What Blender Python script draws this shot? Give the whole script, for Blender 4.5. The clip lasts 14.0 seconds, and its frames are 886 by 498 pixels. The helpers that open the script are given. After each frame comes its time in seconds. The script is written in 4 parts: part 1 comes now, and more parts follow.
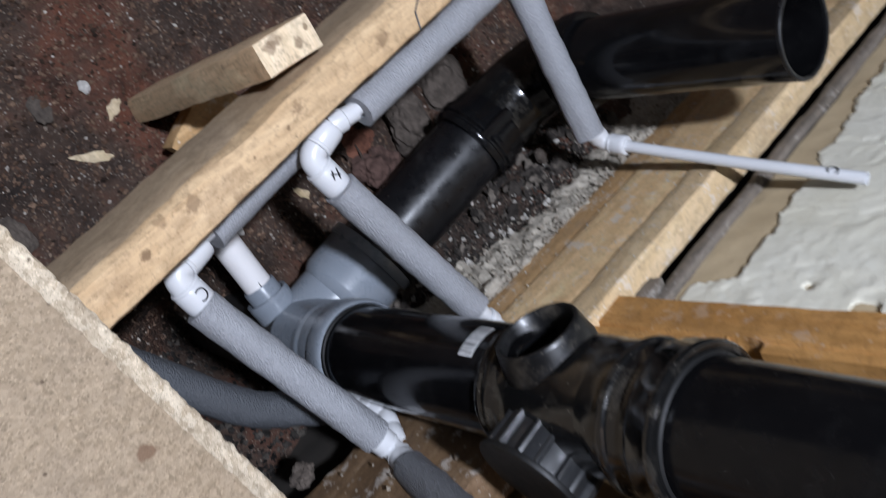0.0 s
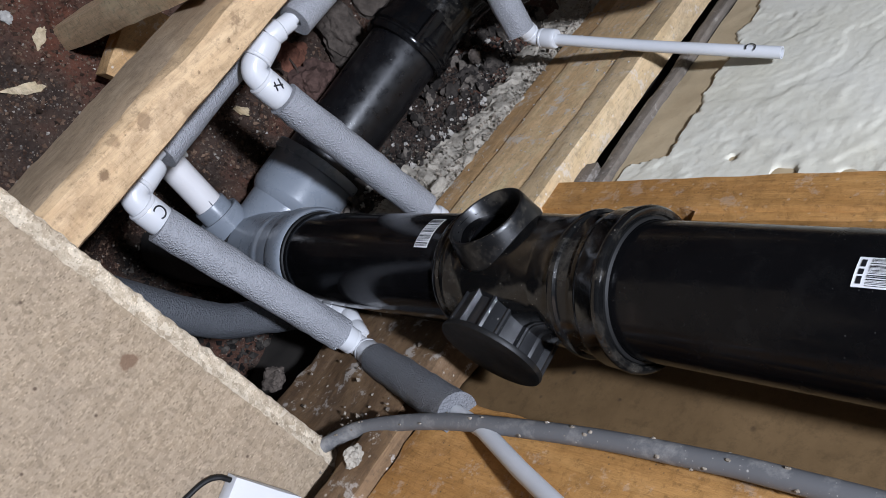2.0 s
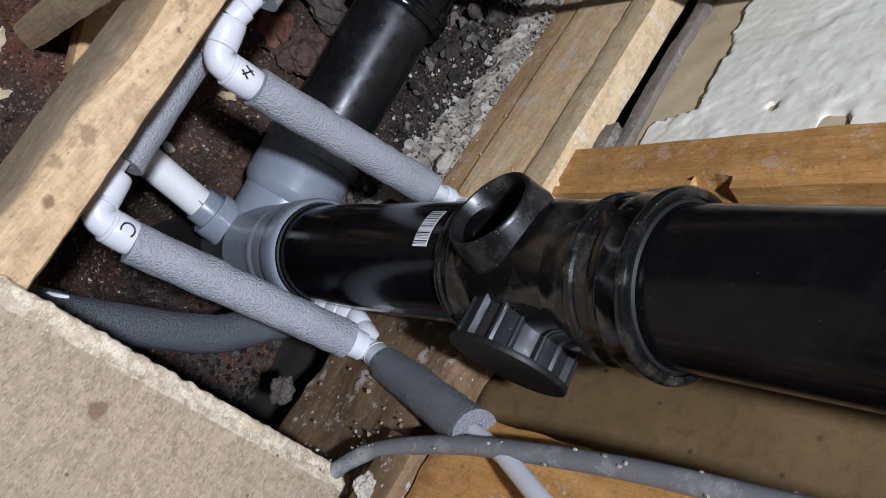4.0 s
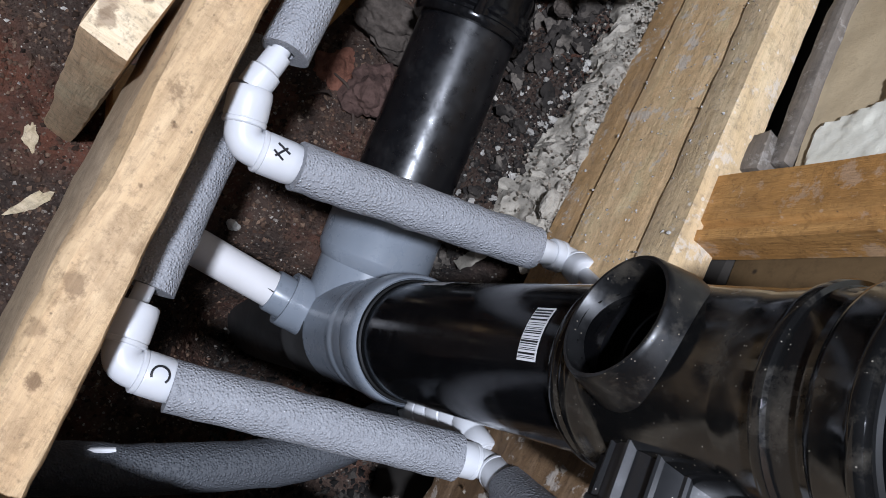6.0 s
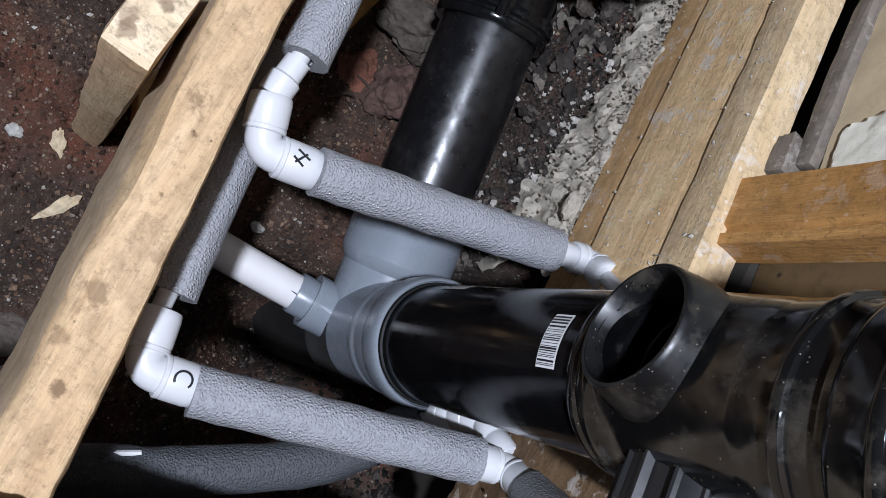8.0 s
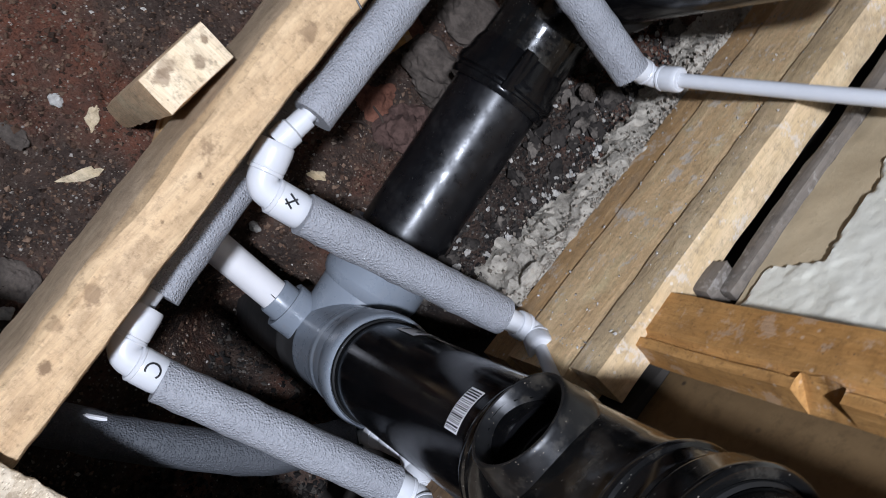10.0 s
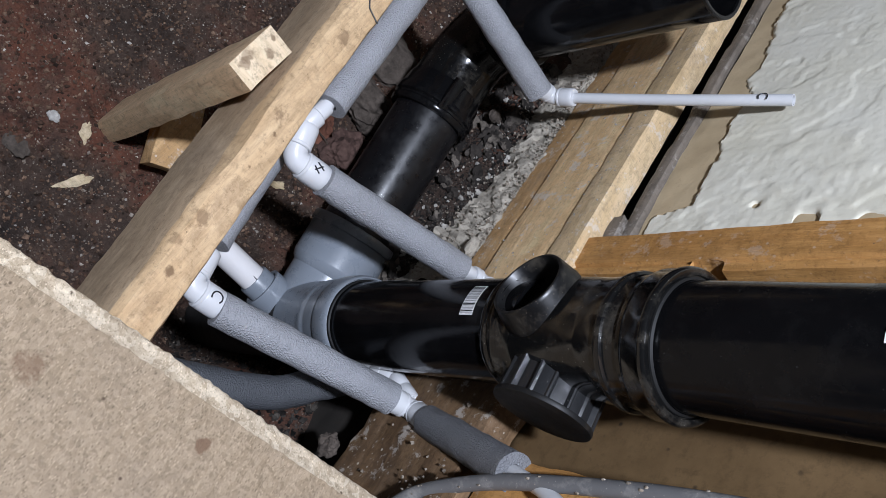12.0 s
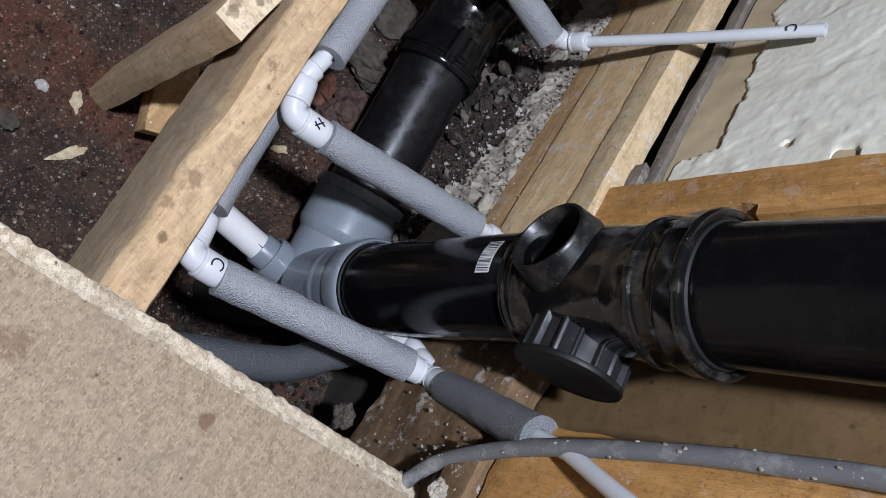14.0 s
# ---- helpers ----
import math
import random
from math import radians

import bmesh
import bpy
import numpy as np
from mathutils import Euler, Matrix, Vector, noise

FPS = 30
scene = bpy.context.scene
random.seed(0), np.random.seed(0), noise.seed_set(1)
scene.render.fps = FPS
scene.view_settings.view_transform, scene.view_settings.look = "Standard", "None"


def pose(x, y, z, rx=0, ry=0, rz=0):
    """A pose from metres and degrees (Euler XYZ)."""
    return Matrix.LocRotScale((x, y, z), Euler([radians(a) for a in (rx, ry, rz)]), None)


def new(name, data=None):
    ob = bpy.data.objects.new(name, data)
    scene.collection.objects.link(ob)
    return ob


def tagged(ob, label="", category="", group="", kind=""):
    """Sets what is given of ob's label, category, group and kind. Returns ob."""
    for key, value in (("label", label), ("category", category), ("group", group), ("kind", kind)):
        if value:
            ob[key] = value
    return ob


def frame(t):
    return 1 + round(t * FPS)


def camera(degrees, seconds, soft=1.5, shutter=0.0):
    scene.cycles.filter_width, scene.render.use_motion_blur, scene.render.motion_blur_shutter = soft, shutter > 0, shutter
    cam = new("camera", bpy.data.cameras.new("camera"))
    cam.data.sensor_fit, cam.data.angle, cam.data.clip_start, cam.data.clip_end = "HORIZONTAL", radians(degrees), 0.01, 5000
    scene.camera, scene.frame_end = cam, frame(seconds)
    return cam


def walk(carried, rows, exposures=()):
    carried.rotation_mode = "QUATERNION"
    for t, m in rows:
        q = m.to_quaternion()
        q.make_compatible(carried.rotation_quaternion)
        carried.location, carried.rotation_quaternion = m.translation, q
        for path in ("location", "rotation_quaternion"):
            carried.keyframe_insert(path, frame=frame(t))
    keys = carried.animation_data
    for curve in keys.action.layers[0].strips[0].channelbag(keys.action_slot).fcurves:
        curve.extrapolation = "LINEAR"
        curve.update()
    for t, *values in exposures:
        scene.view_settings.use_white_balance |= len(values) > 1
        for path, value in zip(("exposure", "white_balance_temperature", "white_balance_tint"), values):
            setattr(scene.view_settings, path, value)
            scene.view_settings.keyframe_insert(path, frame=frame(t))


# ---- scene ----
# ---------------------------------------------------------------- camera
cam = camera(56.5, 14.0, soft=0.8, shutter=0.4)
PATH = [
    (0.0, -0.1119, -0.2621, 0.7105, -0.18, -34.87, 51.75),
    (0.5, -0.1145, -0.2985, 0.7520, -1.89, -38.22, 48.04),
    (1.0, -0.1200, -0.2956, 0.7428, -2.18, -38.45, 47.47),
    (1.5, -0.1193, -0.2995, 0.7393, -1.79, -38.82, 46.98),
    (2.0, -0.1195, -0.3003, 0.7366, -2.41, -39.19, 45.80),
    (2.5, -0.1167, -0.2954, 0.7114, -2.01, -39.16, 44.43),
    (3.0, -0.1147, -0.2945, 0.6904, -1.44, -39.17, 43.34),
    (3.2, -0.1196, -0.2930, 0.6906, -1.62, -39.17, 43.06),
    (5.3, -0.0091, -0.0671, 0.5727, -0.84, -30.19, 32.07),
    (5.5, -0.0221, -0.0709, 0.5485, 0.86, -29.72, 31.22),
    (6.0, -0.0334, -0.0745, 0.5353, 2.01, -28.19, 30.34),
    (6.5, -0.0334, -0.0731, 0.5355, 2.38, -27.26, 29.93),
    (7.0, -0.0309, -0.0691, 0.5364, 2.35, -26.63, 29.73),
    (9.3, -0.0344, -0.0519, 0.5502, -0.67, -25.57, 34.02),
    (9.5, -0.0328, -0.0283, 0.5690, -1.58, -25.33, 36.08),
    (10.0, -0.0701, -0.0137, 0.6382, -4.78, -25.16, 43.12),
    (10.5, -0.1045, -0.0377, 0.6795, -6.22, -25.72, 46.39),
    (11.0, -0.1211, -0.1325, 0.7067, -5.57, -33.05, 43.59),
    (11.5, -0.1586, -0.2577, 0.7392, -0.06, -37.75, 41.14),
    (12.0, -0.1768, -0.3088, 0.7546, 3.20, -37.97, 40.76),
    (12.5, -0.1715, -0.2995, 0.7515, 2.16, -37.89, 40.74),
    (13.0, -0.1518, -0.2940, 0.7127, 2.80, -37.74, 39.29),
    (13.5, -0.1405, -0.2970, 0.7063, 2.91, -37.33, 38.46),
    (14.0, -0.1418, -0.2945, 0.7120, 2.87, -36.81, 37.89),
]
EXPOSURES = [(0.0, 0.0), (3.2, 0.0), (5.3, 0.14), (9.5, 0.14), (10.5, 0.14), (11.5, -0.02), (14.0, -0.06)]
walk(cam, [(t, pose(*p)) for t, *p in PATH], EXPOSURES)

# ---------------------------------------------------------------- light
world = bpy.data.worlds.new("world")
scene.world = world
world.use_nodes = True
wb = world.node_tree.nodes["Background"]
wb.inputs["Color"].default_value = (0.75, 0.8, 0.9, 1)
wb.inputs["Strength"].default_value = 0.05


def bulb(name, place, radius, watts, colour):
    data = bpy.data.lights.new(name, "POINT")
    data.shadow_soft_size, data.energy, data.color = radius, watts, colour
    ob = new(name, data)
    ob.location = place
    return ob


LAMP = (-0.50, -0.38, 2.08)
bulb("lamp_bulb_light", LAMP, 0.06, 345, (0.78, 0.85, 1.02))


# ---------------------------------------------------------------- materials
class Mat:
    """A node material with a Principled shader, and short ways to add nodes."""

    def __init__(self, name, rough=0.5, metal=0.0, spec=0.5, colour=(0.5, 0.5, 0.5)):
        self.m = bpy.data.materials.new(name)
        self.m.use_nodes = True
        self.t = self.m.node_tree
        self.p = self.t.nodes["Principled BSDF"]
        self.p.inputs["Roughness"].default_value = rough
        self.p.inputs["Metallic"].default_value = metal
        self.p.inputs["Specular IOR Level"].default_value = spec
        self.p.inputs["Base Color"].default_value = (*colour, 1)
        self.bumps = None

    def node(self, kind, **values):
        n = self.t.nodes.new(kind)
        for k, v in values.items():
            n.inputs[k].default_value = v
        return n

    def link(self, a, b):
        self.t.links.new(a, b)

    def coords(self, scale=(1, 1, 1), turn=(0, 0, 0)):
        c = self.node("ShaderNodeTexCoord")
        m = self.node("ShaderNodeMapping")
        m.inputs["Scale"].default_value = scale
        m.inputs["Rotation"].default_value = [radians(a) for a in turn]
        self.link(c.outputs["Object"], m.inputs["Vector"])
        return m.outputs[0]

    def noise(self, vec, scale, detail=4, rough=0.55, distortion=0.0):
        n = self.node("ShaderNodeTexNoise", Scale=scale, Detail=detail, Roughness=rough, Distortion=distortion)
        self.link(vec, n.inputs["Vector"])
        return n.outputs["Fac"]

    def voronoi(self, vec, scale, out="Distance"):
        n = self.node("ShaderNodeTexVoronoi", Scale=scale)
        self.link(vec, n.inputs["Vector"])
        return n.outputs[out]

    def ramp(self, fac, stops):
        n = self.node("ShaderNodeValToRGB")
        e = n.color_ramp.elements
        while len(e) < len(stops):
            e.new(0.5)
        for el, (pos, col) in zip(e, stops):
            el.position = pos
            el.color = (*col, 1) if isinstance(col, tuple) else (col, col, col, 1)
        self.link(fac, n.inputs["Fac"])
        return n.outputs["Color"]

    def mix(self, fac, a, b, blend="MIX"):
        n = self.t.nodes.new("ShaderNodeMix")
        n.data_type, n.blend_type = "RGBA", blend
        for v, i in ((fac, 0), (a, 6), (b, 7)):
            if isinstance(v, (int, float)):
                n.inputs[i].default_value = v
            elif isinstance(v, tuple):
                n.inputs[i].default_value = (*v, 1)
            else:
                self.link(v, n.inputs[i])
        return n.outputs[2]

    def spots(self, base, marks, col):
        """Knots and stains of given place, radius and strength: (x, y, z, r, s)."""
        v = self.coords()
        warp = self.noise(v, 80, 5, 0.7)
        for x, y, z, r, s in marks:
            d = self.t.nodes.new("ShaderNodeVectorMath")
            d.operation = "DISTANCE"
            self.link(v, d.inputs[0])
            d.inputs[1].default_value = (x, y, z)
            a = self.t.nodes.new("ShaderNodeMath")
            a.operation = "MULTIPLY_ADD"
            self.link(warp, a.inputs[0])
            a.inputs[1].default_value = r * 3.4
            self.link(d.outputs["Value"], a.inputs[2])
            n = self.t.nodes.new("ShaderNodeMath")
            n.operation = "DIVIDE"
            self.link(a.outputs[0], n.inputs[0])
            n.inputs[1].default_value = r * 5.0
            base = self.mix(self.ramp(n.outputs[0], [(0.46, s * 0.85), (0.56, 0.0)]), base, col)
        return base

    def colour(self, out):
        self.link(out, self.p.inputs["Base Color"])
        return self

    def rough(self, out):
        self.link(out, self.p.inputs["Roughness"])
        return self

    def bump(self, height, strength=0.3, distance=0.002):
        n = self.node("ShaderNodeBump", Strength=strength, Distance=distance)
        self.link(height, n.inputs["Height"])
        if self.bumps:
            self.link(self.bumps, n.inputs["Normal"])
        self.bumps = n.outputs[0]
        self.link(self.bumps, self.p.inputs["Normal"])
        return self


def wood(name, light, dark, grain="y", stain=(0.25, 0.2, 0.15), stained=0.35, ring=38, dusty=0.0, turn=0, marks=(), pale=0.35):
    m = Mat(name, rough=0.72, spec=0.25)
    axis = {"x": 0, "y": 1, "z": 2}[grain]

    def along_grain(k):
        s = [1.0, 1.0, 1.0]
        s[axis] = k
        return m.coords(tuple(s), (0, 0, turn))

    fine = m.noise(along_grain(0.06), 420, 5, 0.65)
    fibre = m.noise(along_grain(0.10), 130, 6, 0.7)
    wide = m.noise(along_grain(0.16), ring, 5, 0.6, 0.9)
    flat = m.coords()
    blot = m.noise(flat, 13, 6, 0.7)
    smear = m.noise(along_grain(0.5), 22, 6, 0.72)
    base = m.mix(m.ramp(wide, [(0.36, 0.0), (0.64, 1.0)]), light, dark)
    base = m.mix(m.ramp(fibre, [(0.46, 0.0), (0.7, 0.55)]), base, tuple(c * 0.62 for c in dark))
    base = m.mix(m.ramp(fine, [(0.5, 0.0), (0.72, 0.4)]), base, tuple(c * 0.5 for c in dark))
    base = m.mix(m.ramp(smear, [(0.52, 0.0), (0.7, pale)]), base, tuple(min(0.8, c * 1.25 + 0.06) for c in light))
    base = m.mix(m.ramp(blot, [(0.52, 0.0), (0.70, stained)]), base, stain)
    blot2 = m.noise(flat, 48, 7, 0.78)
    base = m.mix(m.ramp(blot2, [(0.5, 0.0), (0.66, 0.6)]), base, tuple(c * 0.6 for c in dark))
    grime = m.noise(flat, 150, 6, 0.8)
    base = m.mix(m.ramp(grime, [(0.52, 0.0), (0.66, 0.5)]), base, tuple(c * 0.55 for c in stain))
    if dusty:
        d = m.noise(flat, 34, 7, 0.75)
        base = m.mix(m.ramp(d, [(0.57, 0.0), (0.61, dusty)]), base, (0.62, 0.58, 0.52))
        chips = m.mix(1.0, m.ramp(m.voronoi(flat, 120), [(0.16, 1.0), (0.24, 0.0)]), m.ramp(m.voronoi(flat, 120, "Color"), [(0.78, 0.0), (0.8, dusty * 1.4)]), "MULTIPLY")
        base = m.mix(chips, base, (0.66, 0.6, 0.5))
    pick = m.ramp(m.voronoi(flat, 190, "Color"), [(0.82, 0.0), (0.84, 1.0)])
    specks = m.mix(1.0, m.ramp(m.voronoi(flat, 190), [(0.06, 0.8), (0.22, 0.0)]), pick, "MULTIPLY")
    base = m.mix(specks, base, (0.07, 0.05, 0.035))
    base = m.spots(base, marks, (0.13, 0.075, 0.04))
    m.colour(base).bump(fibre, 0.55, 0.002).bump(fine, 0.45, 0.0009).bump(blot2, 0.45, 0.003)
    return m.m


def plastic(name, colour, rough, dust=0.0, dustcol=(0.6, 0.57, 0.52), scratch=0.1, specks=0.0, spec=0.5):
    m = Mat(name, rough=rough, spec=spec)
    v = m.coords()
    n1 = m.noise(v, 9, 4, 0.6)
    n2 = m.noise(v, 60, 4, 0.6)
    base = m.mix(m.ramp(n1, [(0.4, 0.0), (0.75, 0.5)]), colour, tuple(min(1, c * 1.25 + 0.004) for c in colour))
    r = m.mix(m.ramp(n2, [(0.4, 0.0), (0.7, 1.0)]), (rough,) * 3, (min(1, rough + scratch),) * 3)
    if dust:
        f = m.ramp(m.noise(v, 24, 6, 0.72), [(0.52, 0.0), (0.66, dust)])
        base = m.mix(f, base, dustcol)
        r = m.mix(f, r, (0.85,) * 3)
    if specks:
        for scale, keep in ((420, 0.90), (190, 1.02)):
            dist, pick = m.voronoi(v, scale), m.voronoi(v, scale, "Color")
            f = m.ramp(dist, [(0.11, 1.0), (0.21, 0.0)])
            gate = m.ramp(pick, [(keep - specks, 0.0), (keep - specks + 0.02, 1.0)])
            f = m.mix(1.0, f, gate, "MULTIPLY")
            base = m.mix(f, base, dustcol)
            r = m.mix(f, r, (0.9,) * 3)
    m.colour(base).rough(r).bump(n2, 0.04, 0.001)
    return m.m


def foam(name, colour):
    m = Mat(name, rough=0.6, spec=0.4)
    v = m.coords()
    cells = m.voronoi(v, 430)
    n = m.noise(v, 26, 5, 0.65)
    fine = m.noise(v, 450, 3, 0.6)
    base = m.mix(m.ramp(n, [(0.35, 0.0), (0.7, 0.7)]), colour, tuple(c * 1.2 for c in colour))
    base = m.mix(m.ramp(cells, [(0.35, 0.0), (0.7, 0.3)]), base, tuple(c * 0.5 for c in colour))
    base = m.mix(m.ramp(fine, [(0.52, 0.0), (0.68, 0.22)]), base, tuple(c * 1.8 for c in colour))
    m.colour(base).bump(m.ramp(cells, [(0.1, 1.0), (0.6, 0.0)]), 0.8, 0.0013).bump(fine, 0.6, 0.0008)
    return m.m


def chipboard(name, light, dark, flake=240, marks=()):
    m = Mat(name, rough=0.8, spec=0.25)
    v = m.coords()
    cell = m.voronoi(m.coords((1, 0.55, 1), (0, 0, 25)), flake, "Color")
    n = m.noise(v, 170, 6, 0.72, 0.5)
    hair = m.noise(m.coords((1, 0.35, 1), (0, 0, 25)), 330, 4, 0.65, 0.8)
    wide = m.noise(v, 9, 6, 0.7)
    base = m.mix(m.ramp(cell, [(0.25, 0.0), (0.75, 0.6)]), light, dark)
    chips = m.voronoi(m.coords((0.6, 1, 1), (0, 0, -40)), flake * 1.3, "Color")
    base = m.mix(m.ramp(chips, [(0.74, 0.0), (0.80, 0.35)]), base, tuple(c * 0.6 for c in dark))
    base = m.mix(m.ramp(chips, [(0.20, 0.35), (0.28, 0.0)]), base, tuple(min(1, c * 1.25) for c in light))
    base = m.mix(m.ramp(n, [(0.52, 0.0), (0.68, 0.5)]), base, tuple(c * 0.66 for c in dark))
    base = m.mix(m.ramp(hair, [(0.55, 0.0), (0.66, 0.45)]), base, tuple(min(1, c * 1.35) for c in light))
    base = m.mix(m.ramp(hair, [(0.32, 0.5), (0.42, 0.0)]), base, tuple(c * 0.5 for c in dark))
    base = m.mix(m.ramp(wide, [(0.47, 0.0), (0.72, 0.35)]), base, (0.24, 0.19, 0.14))
    f = m.mix(1.0, m.ramp(m.voronoi(v, 75), [(0.07, 0.9), (0.16, 0.0)]), m.ramp(m.voronoi(v, 75, "Color"), [(0.6, 0.0), (0.64, 1.0)]), "MULTIPLY")
    base = m.mix(f, base, (0.09, 0.06, 0.04))
    for turn, scale, low, tone in ((25, 520, 0.62, tuple(c * 0.42 for c in dark)), (-50, 560, 0.62, tuple(min(1, c * 1.5) for c in light)), (80, 600, 0.66, tuple(c * 0.5 for c in dark))):
        w = m.coords((1, 0.42, 1), (0, 0, turn))
        f = m.mix(1.0, m.ramp(m.voronoi(w, scale), [(0.18, 0.6), (0.36, 0.0)]), m.ramp(m.voronoi(w, scale, "Color"), [(low, 0.0), (low + 0.04, 1.0)]), "MULTIPLY")
        base = m.mix(f, base, tone)
    base = m.spots(base, marks, (0.15, 0.09, 0.055))
    m.colour(base).bump(n, 0.6, 0.0016).bump(hair, 0.4, 0.001)
    return m.m


def mottled(name, a, b):
    m = Mat(name, rough=0.75, spec=0.25)
    v = m.coords()
    w = m.noise(v, 11, 6, 0.7)
    n = m.noise(v, 90, 6, 0.75)
    base = m.mix(m.ramp(w, [(0.35, 0.0), (0.65, 1.0)]), a, b)
    base = m.mix(m.ramp(n, [(0.5, 0.0), (0.68, 0.55)]), base, tuple(c * 0.6 for c in b))
    f = m.mix(1.0, m.ramp(m.voronoi(v, 60), [(0.08, 0.9), (0.2, 0.0)]), m.ramp(m.voronoi(v, 60, "Color"), [(0.7, 0.0), (0.74, 1.0)]), "MULTIPLY")
    base = m.mix(f, base, (0.03, 0.02, 0.012))
    m.colour(base).bump(n, 0.3, 0.001)
    return m.m


def soil_material():
    m = Mat("soil", rough=0.95, spec=0.2)
    v = m.coords()
    wide = m.noise(v, 4.5, 5, 0.65)
    mid = m.noise(v, 22, 6, 0.7)
    fine = m.noise(v, 160, 5, 0.7)
    base = m.ramp(wide, [(0.32, (0.026, 0.02, 0.017)), (0.5, (0.085, 0.055, 0.041)), (0.66, (0.17, 0.062, 0.036))])
    base = m.mix(m.ramp(mid, [(0.48, 0.0), (0.7, 0.75)]), base, (0.022, 0.018, 0.016))
    base = m.mix(m.ramp(fine, [(0.55, 0.0), (0.72, 0.6)]), base, (0.2, 0.16, 0.13))
    tiny = m.mix(1.0, m.ramp(m.voronoi(v, 260), [(0.2, 1.0), (0.32, 0.0)]), m.ramp(m.voronoi(v, 260, "Color"), [(0.72, 0.0), (0.76, 1.0)]), "MULTIPLY")
    base = m.mix(tiny, base, (0.3, 0.25, 0.2))
    pale = m.ramp(m.voronoi(v, 95), [(0.13, 1.0), (0.19, 0.0)])
    gate = m.ramp(m.noise(v, 16, 3), [(0.48, 0.0), (0.6, 0.9)])
    base = m.mix(m.mix(1.0, pale, gate, "MULTIPLY"), base, (0.36, 0.33, 0.29))
    m.colour(base).bump(mid, 1.0, 0.018).bump(fine, 1.0, 0.006)
    return m.m


def rubble_material(name, a, b, c, grit=0.5):
    m = Mat(name, rough=0.95, spec=0.2)
    g = m.node("ShaderNodeNewGeometry")
    v = m.coords()
    base = m.ramp(g.outputs["Random Per Island"], [(0.0, a), (0.5, b), (1.0, c)])
    n = m.noise(v, 120, 6, 0.75)
    w = m.noise(v, 34, 5, 0.7)
    base = m.mix(m.ramp(w, [(0.45, 0.0), (0.68, grit)]), base, tuple(x * 0.22 for x in b))
    base = m.mix(m.ramp(n, [(0.45, 0.0), (0.7, 0.7)]), base, tuple(x * 0.45 for x in b))
    m.colour(base).bump(w, 0.6, 0.006).bump(n, 0.7, 0.003)
    return m.m


def plaster_material(name, pale, worn):
    m = Mat(name, rough=0.85, spec=0.25)
    v = m.coords()
    wide = m.noise(v, 8, 5, 0.6)
    fine = m.noise(v, 90, 6, 0.7)
    trowel = m.noise(m.coords((1, 1.0, 0.35)), 26, 5, 0.6, 0.8)
    base = m.mix(m.ramp(wide, [(0.4, 0.0), (0.7, 0.7)]), pale, worn)
    base = m.mix(m.ramp(fine, [(0.6, 0.0), (0.75, 0.4)]), base, tuple(c * 0.6 for c in worn))
    m.colour(base).bump(trowel, 0.12, 0.002).bump(fine, 0.55, 0.0014)
    return m.m


def plain(name, colour, rough=0.6, spec=0.4):
    m = Mat(name, rough=rough, spec=spec)
    n = m.noise(m.coords(), 45, 4, 0.6)
    m.colour(m.mix(m.ramp(n, [(0.35, 0.0), (0.7, 1.0)]), colour, tuple(c * 0.8 for c in colour)))
    return m.m


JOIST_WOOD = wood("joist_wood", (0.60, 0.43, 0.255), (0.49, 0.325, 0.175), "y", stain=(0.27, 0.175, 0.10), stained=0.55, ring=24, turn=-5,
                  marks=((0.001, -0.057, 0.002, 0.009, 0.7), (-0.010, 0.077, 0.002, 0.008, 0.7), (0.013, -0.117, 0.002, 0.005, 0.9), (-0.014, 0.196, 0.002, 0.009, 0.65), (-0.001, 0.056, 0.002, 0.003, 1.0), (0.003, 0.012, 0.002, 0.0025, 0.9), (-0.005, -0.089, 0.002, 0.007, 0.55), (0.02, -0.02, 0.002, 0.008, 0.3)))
# Darker, greyer copy of the joist wood: side-face shade put into the colour.
JOIST_SHADED_SIDE = wood("joist_shaded_side_wood", (0.46, 0.345, 0.225), (0.37, 0.265, 0.165), "y", stain=(0.22, 0.16, 0.11), stained=0.4, ring=24, turn=-5)
POST_WOOD = wood("post_wood", (0.76, 0.545, 0.335), (0.66, 0.45, 0.265), "z", stained=0.15)
END_GRAIN = wood("end_grain", (0.74, 0.60, 0.42), (0.64, 0.49, 0.31), "x", stain=(0.1, 0.08, 0.06), stained=0.8,
                 marks=((-0.055, 0.12, -0.01, 0.006, 0.8), (-0.075, 0.10, -0.01, 0.009, 0.6), (-0.065, 0.135, -0.01, 0.004, 0.9), (-0.068, 0.092, -0.01, 0.007, 0.7)))
PLATE_WOOD = wood("plate_wood", (0.80, 0.57, 0.32), (0.70, 0.465, 0.24), "y", stain=(0.42, 0.28, 0.155), stained=0.4, dusty=0.6)
LOW_WOOD = wood("low_wood", (0.58, 0.37, 0.18), (0.48, 0.285, 0.125), "y", stained=0.4, dusty=0.45)
TOP_WOOD = wood("top_wood", (0.66, 0.49, 0.30), (0.56, 0.40, 0.22), "y", stained=0.3, dusty=0.45)
STUD_WOOD = wood("stud_wood", (0.50, 0.265, 0.088), (0.40, 0.195, 0.058), "z", stain=(0.2, 0.1, 0.04), stained=0.25, ring=30, dusty=0.18, pale=0.2)
OLD_WOOD = wood("old_wood", (0.21, 0.13, 0.068), (0.14, 0.082, 0.042), "y", stain=(0.07, 0.045, 0.03), stained=0.7, dusty=0.45)
GREY_WOOD = wood("grey_wood", (0.2, 0.17, 0.14), (0.13, 0.11, 0.09), "y", stained=0.4, dusty=0.2)
